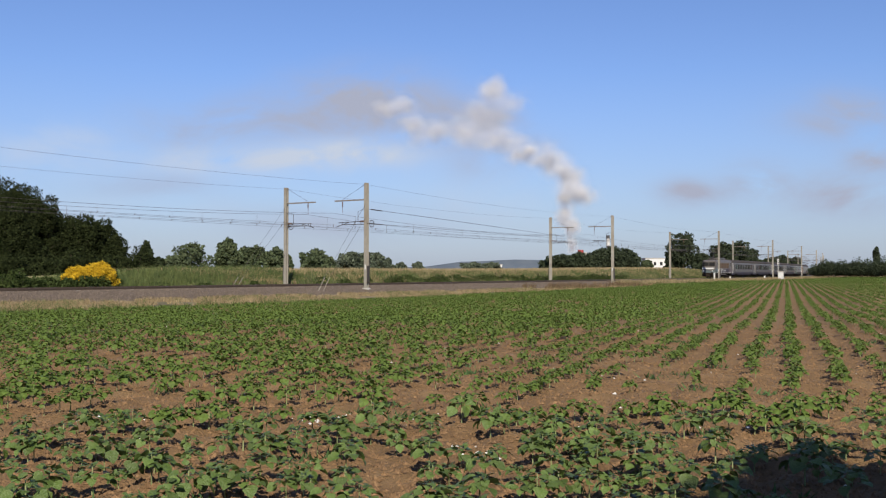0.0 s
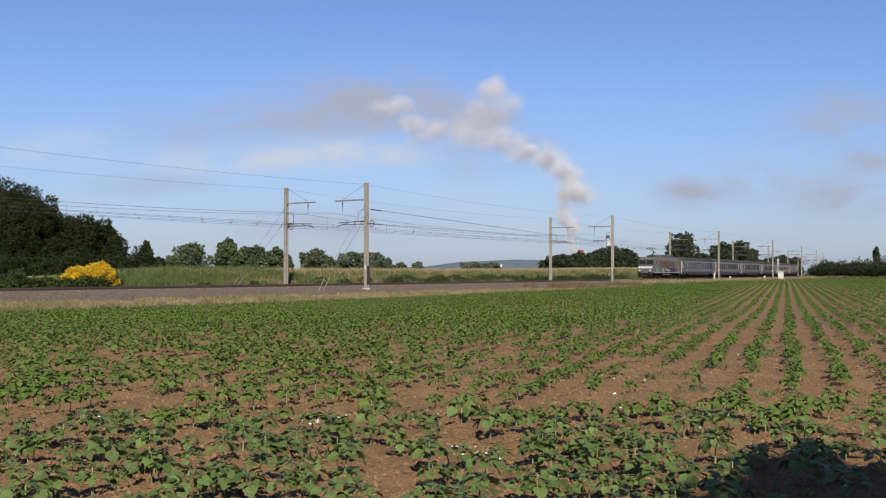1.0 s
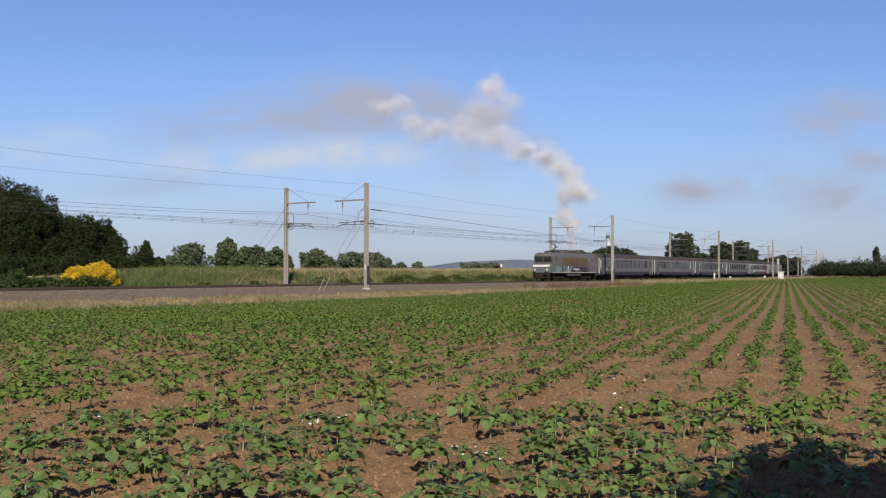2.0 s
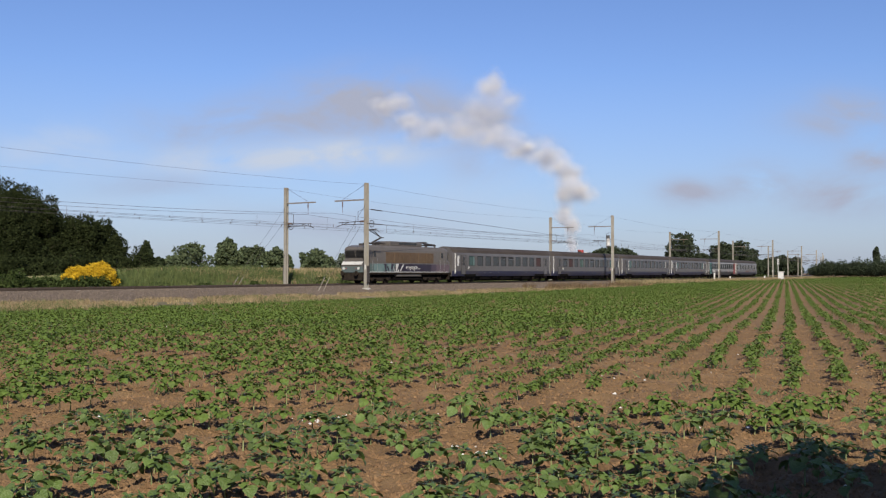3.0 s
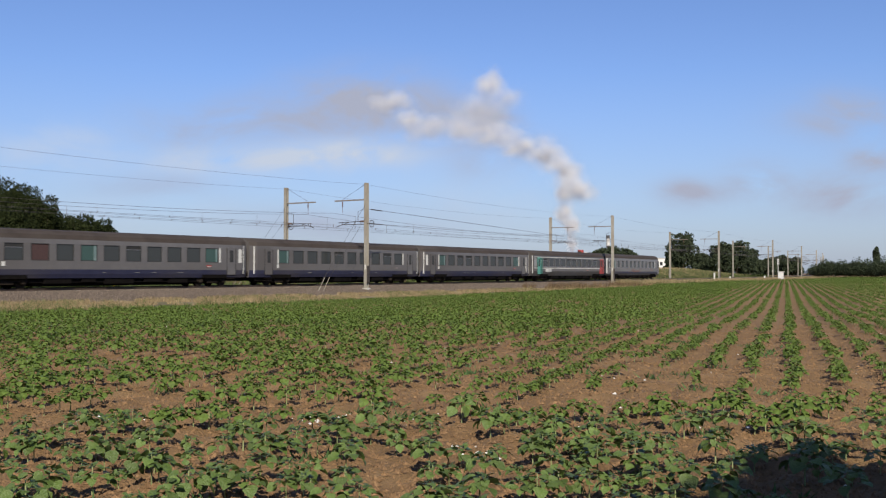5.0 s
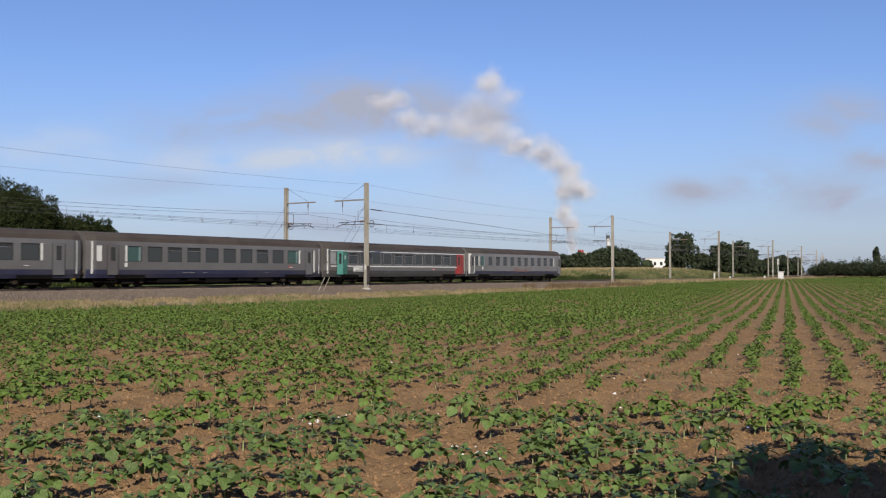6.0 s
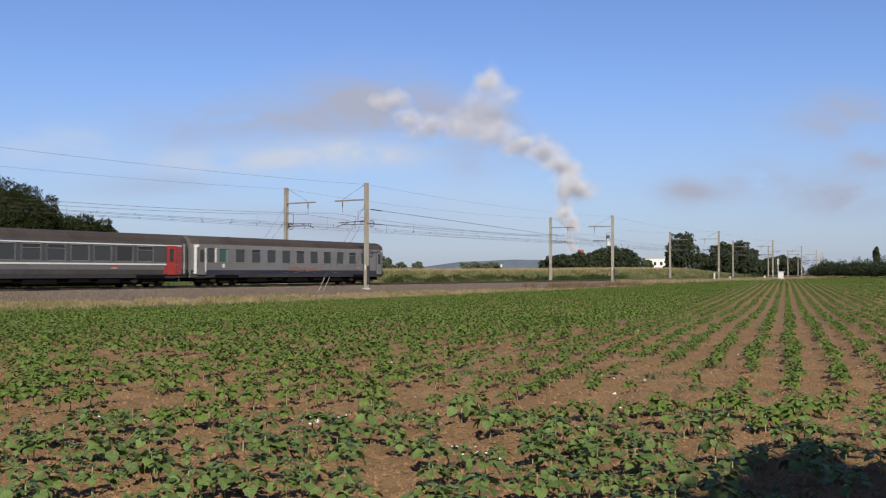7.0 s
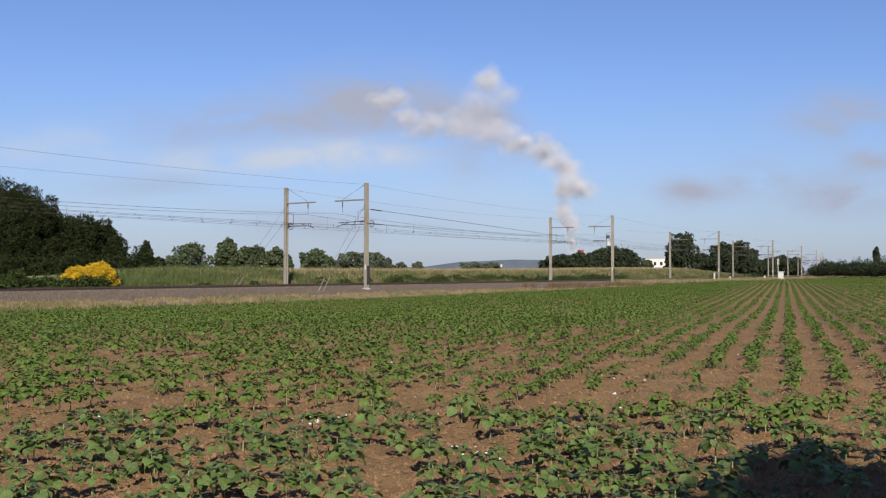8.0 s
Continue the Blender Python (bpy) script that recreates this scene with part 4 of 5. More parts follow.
# ---- trees and shrubs ----
def leaf_cloud(rng, lobes, n, size, flat=0.0):
    """Leaf clumps: many small bent quads through and round the lobes [(x, y, z, rx, ry, rz)]."""
    vol = np.array([l[3] * l[4] * l[5] for l in lobes]) ** 0.75
    pick = rng.choice(len(lobes), n, p=vol / vol.sum())
    lb = np.array(lobes)[pick]
    d = rng.normal(size=(n, 3))
    d /= np.linalg.norm(d, axis=1)[:, None]
    r = 0.55 + 0.45 * rng.random(n) ** 0.6
    r *= 1 + 0.13 * np.sin(d[:, 0] * 7 + pick * 2.1) + 0.10 * np.sin(d[:, 2] * 9 + pick)
    r += rng.normal(size=n) * 0.05
    c = lb[:, :3] + d * lb[:, 3:6] * r[:, None]
    u = rng.normal(size=(n, 3))
    u /= np.linalg.norm(u, axis=1)[:, None]
    w = np.cross(u, rng.normal(size=(n, 3)))
    w /= np.linalg.norm(w, axis=1)[:, None]
    sz = (size * (0.55 + 0.9 * rng.random(n)))[:, None]
    quads = np.stack([c - u * sz, c - w * sz * 0.55, c + u * sz, c + w * sz * 0.55], 1)
    return quads.reshape(-1, 3)


def quick_mesh(name, verts, k, material, parent=None, label=""):
    """A mesh of separate k-sided faces from a flat array of corners."""
    nf = len(verts) // k
    me = bpy.data.meshes.new(name)
    me.vertices.add(len(verts))
    me.vertices.foreach_set("co", np.asarray(verts, dtype=np.float32).ravel())
    me.loops.add(nf * k)
    me.loops.foreach_set("vertex_index", np.arange(nf * k, dtype=np.int32))
    me.polygons.add(nf)
    me.polygons.foreach_set("loop_start", np.arange(0, nf * k, k, dtype=np.int32))
    me.polygons.foreach_set("loop_total", np.full(nf, k, dtype=np.int32))
    me.materials.append(material)
    me.update(calc_edges=True)
    ob = new(name, me)
    if parent:
        ob.parent = parent
    return tagged(ob, label)


def tree(name, label, x, y, z, h, w, seed, n=5000, size=0.35, leaf=None, shape="round", category="tree", trunk=0.25):
    rng = np.random.default_rng(seed)
    t = empty(name, label, category)
    t.matrix_basis = pose(x, y, z)
    bm = B()
    th = h * trunk
    r = 0.028 * h
    lobes = []
    rod(bm, (0, 0, -0.3), (0, 0, th), r * 1.3, 8, r)
    top = h * (0.92 if shape == "column" else 0.72)
    rod(bm, (0, 0, th - 0.05), (0.02 * h, 0, top), r, 7, r * 0.2)
    k = 8 if shape == "column" else (11 if n < 9000 else 34)
    for i in range(k):
        a = i * 2.4 + rng.random()
        z0 = th * 0.8 + (top - th) * 0.75 * i / k
        if shape == "column":
            rad, zz = w * 0.16, h * (0.18 + 0.74 * i / k)
            lobes.append((math.cos(a) * rad, math.sin(a) * rad, zz, w * 0.33 * (1.25 - 0.75 * i / k), w * 0.33 * (1.25 - 0.75 * i / k), h * 0.14))
            e = (math.cos(a) * rad, math.sin(a) * rad, zz)
        else:
            f = i / (k - 1)
            rad = w * 0.5 * (0.62 if shape == "round" else 0.7) * math.sqrt(max(0.05, 1 - (2 * f - 0.75) ** 2 * 0.55)) * (0.75 + 0.5 * rng.random())
            zz = h * (0.30 + 0.56 * f) if shape == "round" else h * (0.12 + 0.68 * f)
            lr = w * (0.20 + 0.10 * rng.random()) * (0.92 if k < 12 else 0.60)
            lobes.append((math.cos(a) * rad, math.sin(a) * rad, zz, lr, lr, lr * (0.62 + 0.3 * rng.random()) * min(1.4, h / w)))
            e = (math.cos(a) * rad, math.sin(a) * rad, zz)
        rod(bm, (0, 0, z0), e, r * 0.45, 5, r * 0.12)
    lobes.append((0, 0, h * 0.6, w * 0.26, w * 0.26, h * 0.24))
    lobes.append((0.05 * w, 0, h * 0.84, w * 0.17, w * 0.17, h * 0.13))
    part("trunk", bm, M_BARK, t, "brown bark trunk and limbs")
    q = leaf_cloud(rng, lobes, n, size)
    q[:, 2] = np.maximum(q[:, 2], 0.02 * h)
    quick_mesh("crown", q, 4, leaf or M_TREE, t)
    return t


def shrub(name, label, x, y, z, h, w, seed, n=1500, size=0.12, leaf=None, deep=None, full=0.19):
    rng = np.random.default_rng(seed)
    t = empty(name, label, "shrub")
    t.matrix_basis = pose(x, y, z)
    lobes, bm = [], B()
    for i in range(9):
        a = i * 2.4 + rng.random()
        rad = w * 0.33 * math.sqrt((i + 0.5) / 9)
        hh = h * (0.75 - 0.35 * (i / 9)) * (0.8 + 0.4 * rng.random())
        e = (math.cos(a) * rad, math.sin(a) * rad * (deep or 1), hh)
        rod(bm, (0, 0, -0.1), e, 0.03, 5, 0.01)
        lobes.append((e[0], e[1], hh * 0.72, w * full, w * full * (deep or 1), hh * 0.46))
    part("stems", bm, M_BARK, t)
    q = leaf_cloud(rng, lobes, n, size)
    q[:, 2] = np.maximum(q[:, 2], 0.0)
    quick_mesh("foliage", q, 4, leaf or M_SCRUB, t)
    return t


def at(slope, depth):
    """A ground place by its sideways slope from the eye and its depth."""
    return slope * depth, depth


def plant_trees():
    # tall wood beyond the line
    wood = [(-0.452, 128, 14.8, 9.0), (-0.425, 132, 14.0, 8.5), (-0.406, 126, 12.2, 7.0), (-0.370, 128, 9.9, 7.5), (-0.350, 132, 9.4, 7.0), (-0.436, 124, 13.6, 8), (-0.337, 127, 6.9, 3.4), (-0.470, 120, 13.5, 9), (-0.385, 136, 10.2, 6), (-0.50, 125, 16.5, 10), (-0.44, 118, 10.0, 7)]
    for i, (sl, d, h, w) in enumerate(wood):
        x, y = at(sl, d)
        tree("tree", "tall dark green broadleaf tree at the wood's edge", x, y, 0.0, h, w, 10 + i, 22000, 0.135, M_WOOD, "bush")
    # understorey of the wood
    for i in range(16):
        x, y = at(-0.50 + i * 0.0125, 108 + (i * 7 % 5))
        shrub("bush", "dark green bush below the tall trees", x, y, 0.1, 3.2 + (i * 5 % 4) * 0.5, 5.5, 40 + i, 3000, 0.15, M_WOOD)
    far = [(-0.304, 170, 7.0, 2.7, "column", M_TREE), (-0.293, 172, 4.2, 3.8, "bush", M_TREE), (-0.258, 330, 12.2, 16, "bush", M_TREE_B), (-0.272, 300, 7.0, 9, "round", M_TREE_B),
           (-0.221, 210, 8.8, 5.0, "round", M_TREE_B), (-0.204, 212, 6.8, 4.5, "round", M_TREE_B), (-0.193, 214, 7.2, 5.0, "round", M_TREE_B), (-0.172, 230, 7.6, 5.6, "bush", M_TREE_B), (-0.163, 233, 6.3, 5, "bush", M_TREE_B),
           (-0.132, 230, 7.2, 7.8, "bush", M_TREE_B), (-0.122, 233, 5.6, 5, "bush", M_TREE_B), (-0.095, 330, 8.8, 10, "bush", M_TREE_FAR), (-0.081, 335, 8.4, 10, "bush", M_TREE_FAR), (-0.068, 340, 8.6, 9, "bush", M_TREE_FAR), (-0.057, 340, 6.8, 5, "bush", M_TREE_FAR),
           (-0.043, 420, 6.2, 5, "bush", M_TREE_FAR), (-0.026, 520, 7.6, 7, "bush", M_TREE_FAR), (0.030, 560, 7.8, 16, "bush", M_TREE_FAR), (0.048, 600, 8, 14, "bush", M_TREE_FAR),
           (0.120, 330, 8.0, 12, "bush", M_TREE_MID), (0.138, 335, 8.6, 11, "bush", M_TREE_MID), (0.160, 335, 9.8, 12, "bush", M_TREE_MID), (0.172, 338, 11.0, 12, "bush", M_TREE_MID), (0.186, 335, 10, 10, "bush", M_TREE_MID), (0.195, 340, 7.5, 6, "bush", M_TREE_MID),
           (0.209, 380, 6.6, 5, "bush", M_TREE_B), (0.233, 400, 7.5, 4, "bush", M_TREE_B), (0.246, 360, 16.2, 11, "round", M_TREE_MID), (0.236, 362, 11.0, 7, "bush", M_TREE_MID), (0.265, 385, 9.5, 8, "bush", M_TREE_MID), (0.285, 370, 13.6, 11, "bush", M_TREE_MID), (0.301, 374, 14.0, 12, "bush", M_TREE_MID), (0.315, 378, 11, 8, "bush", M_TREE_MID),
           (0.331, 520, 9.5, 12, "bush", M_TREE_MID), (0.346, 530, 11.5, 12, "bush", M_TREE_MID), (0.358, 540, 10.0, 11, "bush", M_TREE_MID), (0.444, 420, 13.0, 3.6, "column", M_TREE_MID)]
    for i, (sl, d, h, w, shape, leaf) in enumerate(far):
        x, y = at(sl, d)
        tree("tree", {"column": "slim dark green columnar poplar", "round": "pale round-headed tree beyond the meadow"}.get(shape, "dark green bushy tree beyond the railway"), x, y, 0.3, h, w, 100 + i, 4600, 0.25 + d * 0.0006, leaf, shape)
    for i in range(17):
        x, y = at(0.384 + i * 0.0055, 330 - i * 2.0)
        shrub("hedge_bush", "dark green hedge bush at the field's far end", x, y, 0, 5.2 + (i * 7 % 5) * 0.45, 8.5, 160 + i, 3600, 0.20, M_TREE_MID, full=0.24)


plant_trees()


def broom(name, label, x, y, z, h, w, seed):
    """A dome of broom: green twigs inside, a thick coat of flowers outside."""
    rng = np.random.default_rng(seed)
    t = empty(name, label, "shrub")
    t.matrix_basis = pose(x, y, z)
    bm, lobes = B(), [(0, 0, h * 0.5, w * 0.34, w * 0.34, h * 0.42)]
    for i in range(22):
        a, f = i * 2.4, (i + 0.5) / 22
        up = 0.98 - 0.72 * f
        rad = w * 0.40 * math.sqrt(max(0.05, 1 - (up * 0.98) ** 2)) * (0.85 + 0.3 * rng.random())
        e = (math.cos(a) * rad, math.sin(a) * rad, h * up * 0.84)
        rod(bm, (0, 0, -0.3), e, 0.025, 5, 0.008)
        lobes.append((*e, w * 0.13, w * 0.13, h * 0.14))
    part("stems", bm, M_BARK, t)
    q = leaf_cloud(rng, lobes, 1800, 0.05)
    quick_mesh("foliage", q, 4, M_SCRUB, t, "dark green twigs")
    q = leaf_cloud(rng, lobes, 14000, 0.05)
    quick_mesh("flowers", q, 4, M_BROOM, t, "golden yellow flowers")
    return t


def plant_scrub():
    rng = random.Random(5)
    # golden broom beside the far track
    for i, (s, d, h, w) in enumerate(((-19.9, -10.9, 2.40, 3.3), (-21.9, -11.2, 2.0, 2.5))):
        x, y, _ = line(s, d)
        broom("broom_bush", "broom bush covered in golden yellow flowers", x, y, 0.35, h, w, 300 + i)
    for i in range(16):
        x, y, _ = line(-42 + i * 1.55, -10.0 - rng.random() * 0.8)
        shrub("bush", "low dark green scrub beside the ballast", x, y, 0.15, 1.2 + rng.random() * 0.7, 2.4, 330 + i, 1400, 0.11, M_SCRUB)
    for i in range(95):
        s = -14 + i * 1.75 + rng.random() * 2 if i < 70 else 108 + (i - 70) * 6.5
        d = -9.6 - rng.random() * 2.6
        x, y, _ = line(s, d)
        low = 0.55 if i < 14 else 1.0
        shrub("bush", "green scrub on the bank", x, y, 0.15, (0.8 + rng.random() * 0.75) * low, (2.2 + rng.random() * 2.2) * low, 400 + i, 900, 0.10, M_SCRUB)


plant_scrub()


def blades(rng, pts, h, w, lean=0.35):
    n = len(pts)
    a = rng.random(n) * 2 * math.pi
    u = np.stack([np.cos(a), np.sin(a), np.zeros(n)], 1)
    hh = (h * (0.5 + 0.8 * rng.random(n)))[:, None]
    tip = pts + np.array([0, 0, 1.0]) * hh + np.stack([rng.normal(size=n), rng.normal(size=n), np.zeros(n)], 1) * hh * lean
    ww = (w * (0.6 + 0.8 * rng.random(n)))[:, None]
    return np.stack([pts - u * ww, pts + u * ww, tip], 1).reshape(-1, 3)


def line_many(s, d):
    h = TH + KAP * s
    x = AX + (math.cos(TH) - np.cos(h)) / KAP + d * np.cos(h)
    y = AY + (np.sin(h) - math.sin(TH)) / KAP - d * np.sin(h)
    return x, y


def sow_grass():
    rng = np.random.default_rng(9)

    def patch(name, label, n, s0, s1, d0, d1, zf, h, w, m, thresh=-1.0):
        s = s0 + (s1 - s0) * rng.random(n) ** 1.4
        d = d0 + (d1 - d0) * rng.random(n)
        if thresh > -1:
            v = np.sin(s * 0.9 + 2 * np.sin(d * 1.3)) + np.sin(s * 0.31 + 1.3) + 0.7 * np.sin(s * 2.3 + d * 2)
            keep = v > thresh
            s, d = s[keep], d[keep]
        x, y = line_many(s, d)
        tagged(quick_mesh(name, blades(rng, np.stack([x, y, zf(s, d)], 1), h, w), 3, m, None, label), kind="stuff", category="grass")

    def bank_z(s, d):
        f = np.interp(-d, [8.6, 10, 13, 16, 19, 60], [0, 0.1, 0.45, 0.82, 1.0, 0.95])
        k = np.clip((s + 28) / 24.0, 0.12, 1) * np.clip((300 - s) / 120.0, 0, 1)
        return 0.2 * (1 - f) + (1.72 + 0.80 * np.clip((s - 30) / 110.0, 0, 1) ** 2 * (3 - 2 * np.clip((s - 30) / 110.0, 0, 1)) + 0.14 * np.sin(s * 0.045)) * f * k - 0.05

    verge_z = lambda s, d: np.interp(d, [4.0, 4.4, 6, 8.5, 11.8, 12.8], [-0.13, -0.20, -0.31, -0.41, -0.52, -0.68])
    patch("dry_grass", "straw-coloured dry grass on the verge", 110000, -48, 200, 5.0, 11.6, verge_z, 0.26, 0.020, M_STRAW, thresh=-0.9)
    patch("russet_grass", "russet seeding grass on the verge", 26000, -48, 160, 4.6, 11.0, verge_z, 0.28, 0.018, M_RUSSET, thresh=-0.5)
    patch("green_grass", "green weedy grass along the field's edge", 20000, -48, 220, 10.6, 12.4, verge_z, 0.26, 0.022, M_GRASS, thresh=-0.8)
    patch("green_grass", "short green weeds among the dry grass", 26000, -48, 80, 5.2, 11.5, verge_z, 0.32, 0.024, M_GRASS, thresh=0.45)
    patch("dry_grass", "tall dry grass along the far stretch of the line", 30000, 62, 330, 3.0, 8.5, verge_z, 0.80, 0.045, M_STRAW, thresh=-0.8)
    patch("russet_grass", "tall russet grass along the far stretch of the line", 14000, 30, 330, 3.4, 8.5, verge_z, 0.70, 0.04, M_RUSSET, thresh=-0.2)
    patch("green_grass", "tall green grass along the far stretch of the line", 22000, 62, 330, 3.2, 10.5, verge_z, 0.72, 0.045, M_GRASS, thresh=-0.3)
    patch("dry_grass", "pale dry grass on top of the bank", 52000, -4, 290, -36, -15.0, bank_z, 0.55, 0.035, M_STRAW)
    patch("green_grass", "green grass on the slope of the bank", 60000, -45, 290, -17.5, -9.2, bank_z, 0.55, 0.04, M_GRASS)
    patch("green_grass", "tall green weeds on the bank", 20000, -34, 10, -24, -12, bank_z, 0.75, 0.045, M_GRASS)
    patch("dry_grass", "tufts of dry grass on the slope of the bank", 40000, 0, 290, -17.5, -10.0, bank_z, 0.50, 0.03, M_STRAW, thresh=-0.1)
    patch("russet_grass", "russet grass on the slope of the bank", 20000, -4, 290, -17.0, -10.0, bank_z, 0.48, 0.03, M_RUSSET, thresh=0.1)


sow_grass()


def scatter_ballast():
    rng = np.random.default_rng(4)
    n = 42000
    s = -45 + 130 * rng.random(n) ** 1.3
    d = 5.2 - 5.5 * rng.random(n)
    x, y = line_many(s, d)
    z = np.interp(-d, [-5.2, -4.3, -1.4, -0.6, 0.0, 0.3], [-0.25, -0.15, RAIL - 0.31, RAIL - 0.21, RAIL - 0.16, RAIL - 0.16])
    c = np.stack([x, y, z], 1)
    r = 0.03 + 0.035 * rng.random(n)
    base = np.array([[1, 0, -0.3], [-0.5, 0.87, -0.3], [-0.5, -0.87, -0.3], [0, 0, 0.9]])
    a = rng.random(n) * 6.28
    rot = np.stack([np.stack([np.cos(a), -np.sin(a)], 1), np.stack([np.sin(a), np.cos(a)], 1)], 1)
    p = np.repeat(base[None], n, 0)
    p[:, :, :2] = np.einsum("nij,nkj->nki", rot, p[:, :, :2])
    p = c[:, None] + p * r[:, None, None]
    tri = p[:, [0, 1, 3, 1, 2, 3, 2, 0, 3]].reshape(-1, 3)
    tagged(quick_mesh("ballast_stones", tri, 3, M_STONE, None, "loose grey ballast stones on the shoulder"), kind="stuff", category="gravel")


scatter_ballast()


# ---- far things ----
def far_things():
    # wooded ridge on the horizon, the blue of haze put in its colour
    verts, faces = [], []
    for i in range(60):
        x = -1500 + i * 60.0
        top = 38 * math.exp(-((x - 240) / 330.0) ** 2) + 9 + 5 * noise.noise((x * 0.01, 0, 0))
        verts += [(x, 3200, -2), (x, 3260, top), (x, 3600, top * 0.7)]
    for i in range(59):
        for j in (0, 1):
            faces.append((i * 3 + j, i * 3 + 3 + j, i * 3 + 4 + j, i * 3 + 1 + j))
    tagged(raw("backdrop", verts, faces, M_HILL, None, "distant wooded ridge coloured with blue haze", smooth=True), kind="structure")
    # striped stacks of the works behind the trees
    for sl, d, top, r, bands in ((0.1692, 900, 36.5, 1.6, (M_DGREY, M_WHITE, M_WHITE, M_DGREY)), (0.1410, 900, 23.0, 2.8, (M_RED, M_WHITE, M_RED, M_WHITE)), (0.1462, 905, 21.0, 2.2, (M_WHITE, M_RED, M_WHITE, M_RED))):
        st = empty("chimney_stack", "striped industrial chimney stack beyond the trees", "chimney")
        st.matrix_basis = pose(sl * d, d, 0)
        for k, m in enumerate(bands):
            bm = B()
            z1 = top - k * 3.2
            rod(bm, (0, 0, z1 - 3.2), (0, 0, z1), r * (1 + 0.04 * k), 14, r * (1 + 0.04 * (k - 1)))
            part("stack_band", bm, m, st)
        bm = B()
        rod(bm, (0, 0, -0.5), (0, 0, top - 12.8), r * 1.5, 14, r * 1.12)
        part("shaft", bm, M_CONC, st)
    # white works building
    for sl, d, w, h, g in ((0.2195, 620, 15, 10.9, 12), (0.2080, 640, 10, 6.0, 8), (0.057, 700, 5, 7.5, 5)):
        b = empty("works_building", "white industrial building behind the trees", "building")
        b.matrix_basis = pose(sl * d, d, 0)
        bm = B()
        box(bm, -w / 2, w / 2, 0, g, -0.3, h)
        part("wall", bm, M_WALL, b)
        bm = B()
        box(bm, -w / 2 - 0.3, w / 2 + 0.3, -0.3, g + 0.3, h, h + 0.4)
        part("roof", bm, M_CONC, b)
        for k in range(max(1, int(w // 4))):
            bm = B()
            x = -w / 2 + 2 + k * 4
            box(bm, x - 0.8, x + 0.8, -0.05, 0.05, h * 0.6, h * 0.8)
            part("window", bm, M_GLASS_D, b)
    # trackside cabinet and signal
    x, y = at(0.3461, 236)
    c = empty("trackside_cabinet", "white trackside equipment cabinet with pitched lid", "cabinet")
    c.matrix_basis = pose(x, y, 0.35, 0, 0, -30)
    bm = B()
    box(bm, -0.6, 0.6, -0.45, 0.45, -0.35, 1.55, 0.03)
    part("body", bm, M_WHITE, c)
    bm = B()
    box(bm, -0.78, 0.78, -0.6, 0.6, 1.55, 1.72, 0.03)
    part("lid", bm, M_CONC, c)
    bm = B()
    box(bm, -0.55, -0.02, -0.48, -0.45, 0.1, 1.45)
    box(bm, 0.02, 0.55, -0.48, -0.45, 0.1, 1.45)
    part("door", bm, M_WALL, c)
    x, y = at(0.3432, 238)
    sg = empty("railway_signal", "tall trackside signal with dark head", "signal")
    sg.matrix_basis = pose(x, y, 0.3)
    bm = B()
    rod(bm, (0, 0, -0.4), (0, 0, 4.6), 0.08, 8)
    part("post", bm, M_WHITE, sg)
    bm = B()
    box(bm, -0.22, 0.22, -0.12, 0.12, 3.3, 4.8, 0.05)
    part("signal_head", bm, M_WHITE, sg)
    bm = B()
    for k in range(3):
        rod(bm, (0, -0.13, 3.5 + k * 0.5), (0, -0.25, 3.5 + k * 0.5), 0.13, 10)
    part("lamp_hood", bm, M_IRON, sg)
    for slope, dep, hh in ((0.2778, 206, 1.4), (0.3293, 232, 0.7), (0.2940, 214, 0.6)):
        x, y = at(slope, dep)
        mk = empty("marker_post", "short white trackside marker post", "post", "marker posts")
        mk.matrix_basis = pose(x, y, 0.3)
        bm = B()
        box(bm, -0.16, 0.16, -0.1, 0.1, -0.4, hh, 0.03)
        part("post", bm, M_WHITE, mk)


far_things()


# ---- sunflower field ----
# a broad heart-shaped leaf along +x, one unit long, folded at the midrib, arching down to the tip
LEAF = np.array([[0, 0, 0], [0.12, -0.36, 0.07], [0.42, -0.50, 0.10], [0.78, -0.30, 0.0], [1.0, 0, -0.20], [0.78, 0.30, 0.0], [0.42, 0.50, 0.10], [0.12, 0.36, 0.07], [0.45, 0, 0.03]])
LEAF_FACES = [(0, 1, 8), (1, 2, 8), (2, 3, 8), (3, 4, 8), (4, 5, 8), (5, 6, 8), (6, 7, 8), (7, 0, 8)]
LEAF_FEW = [(0, 2, 4), (0, 4, 6)]


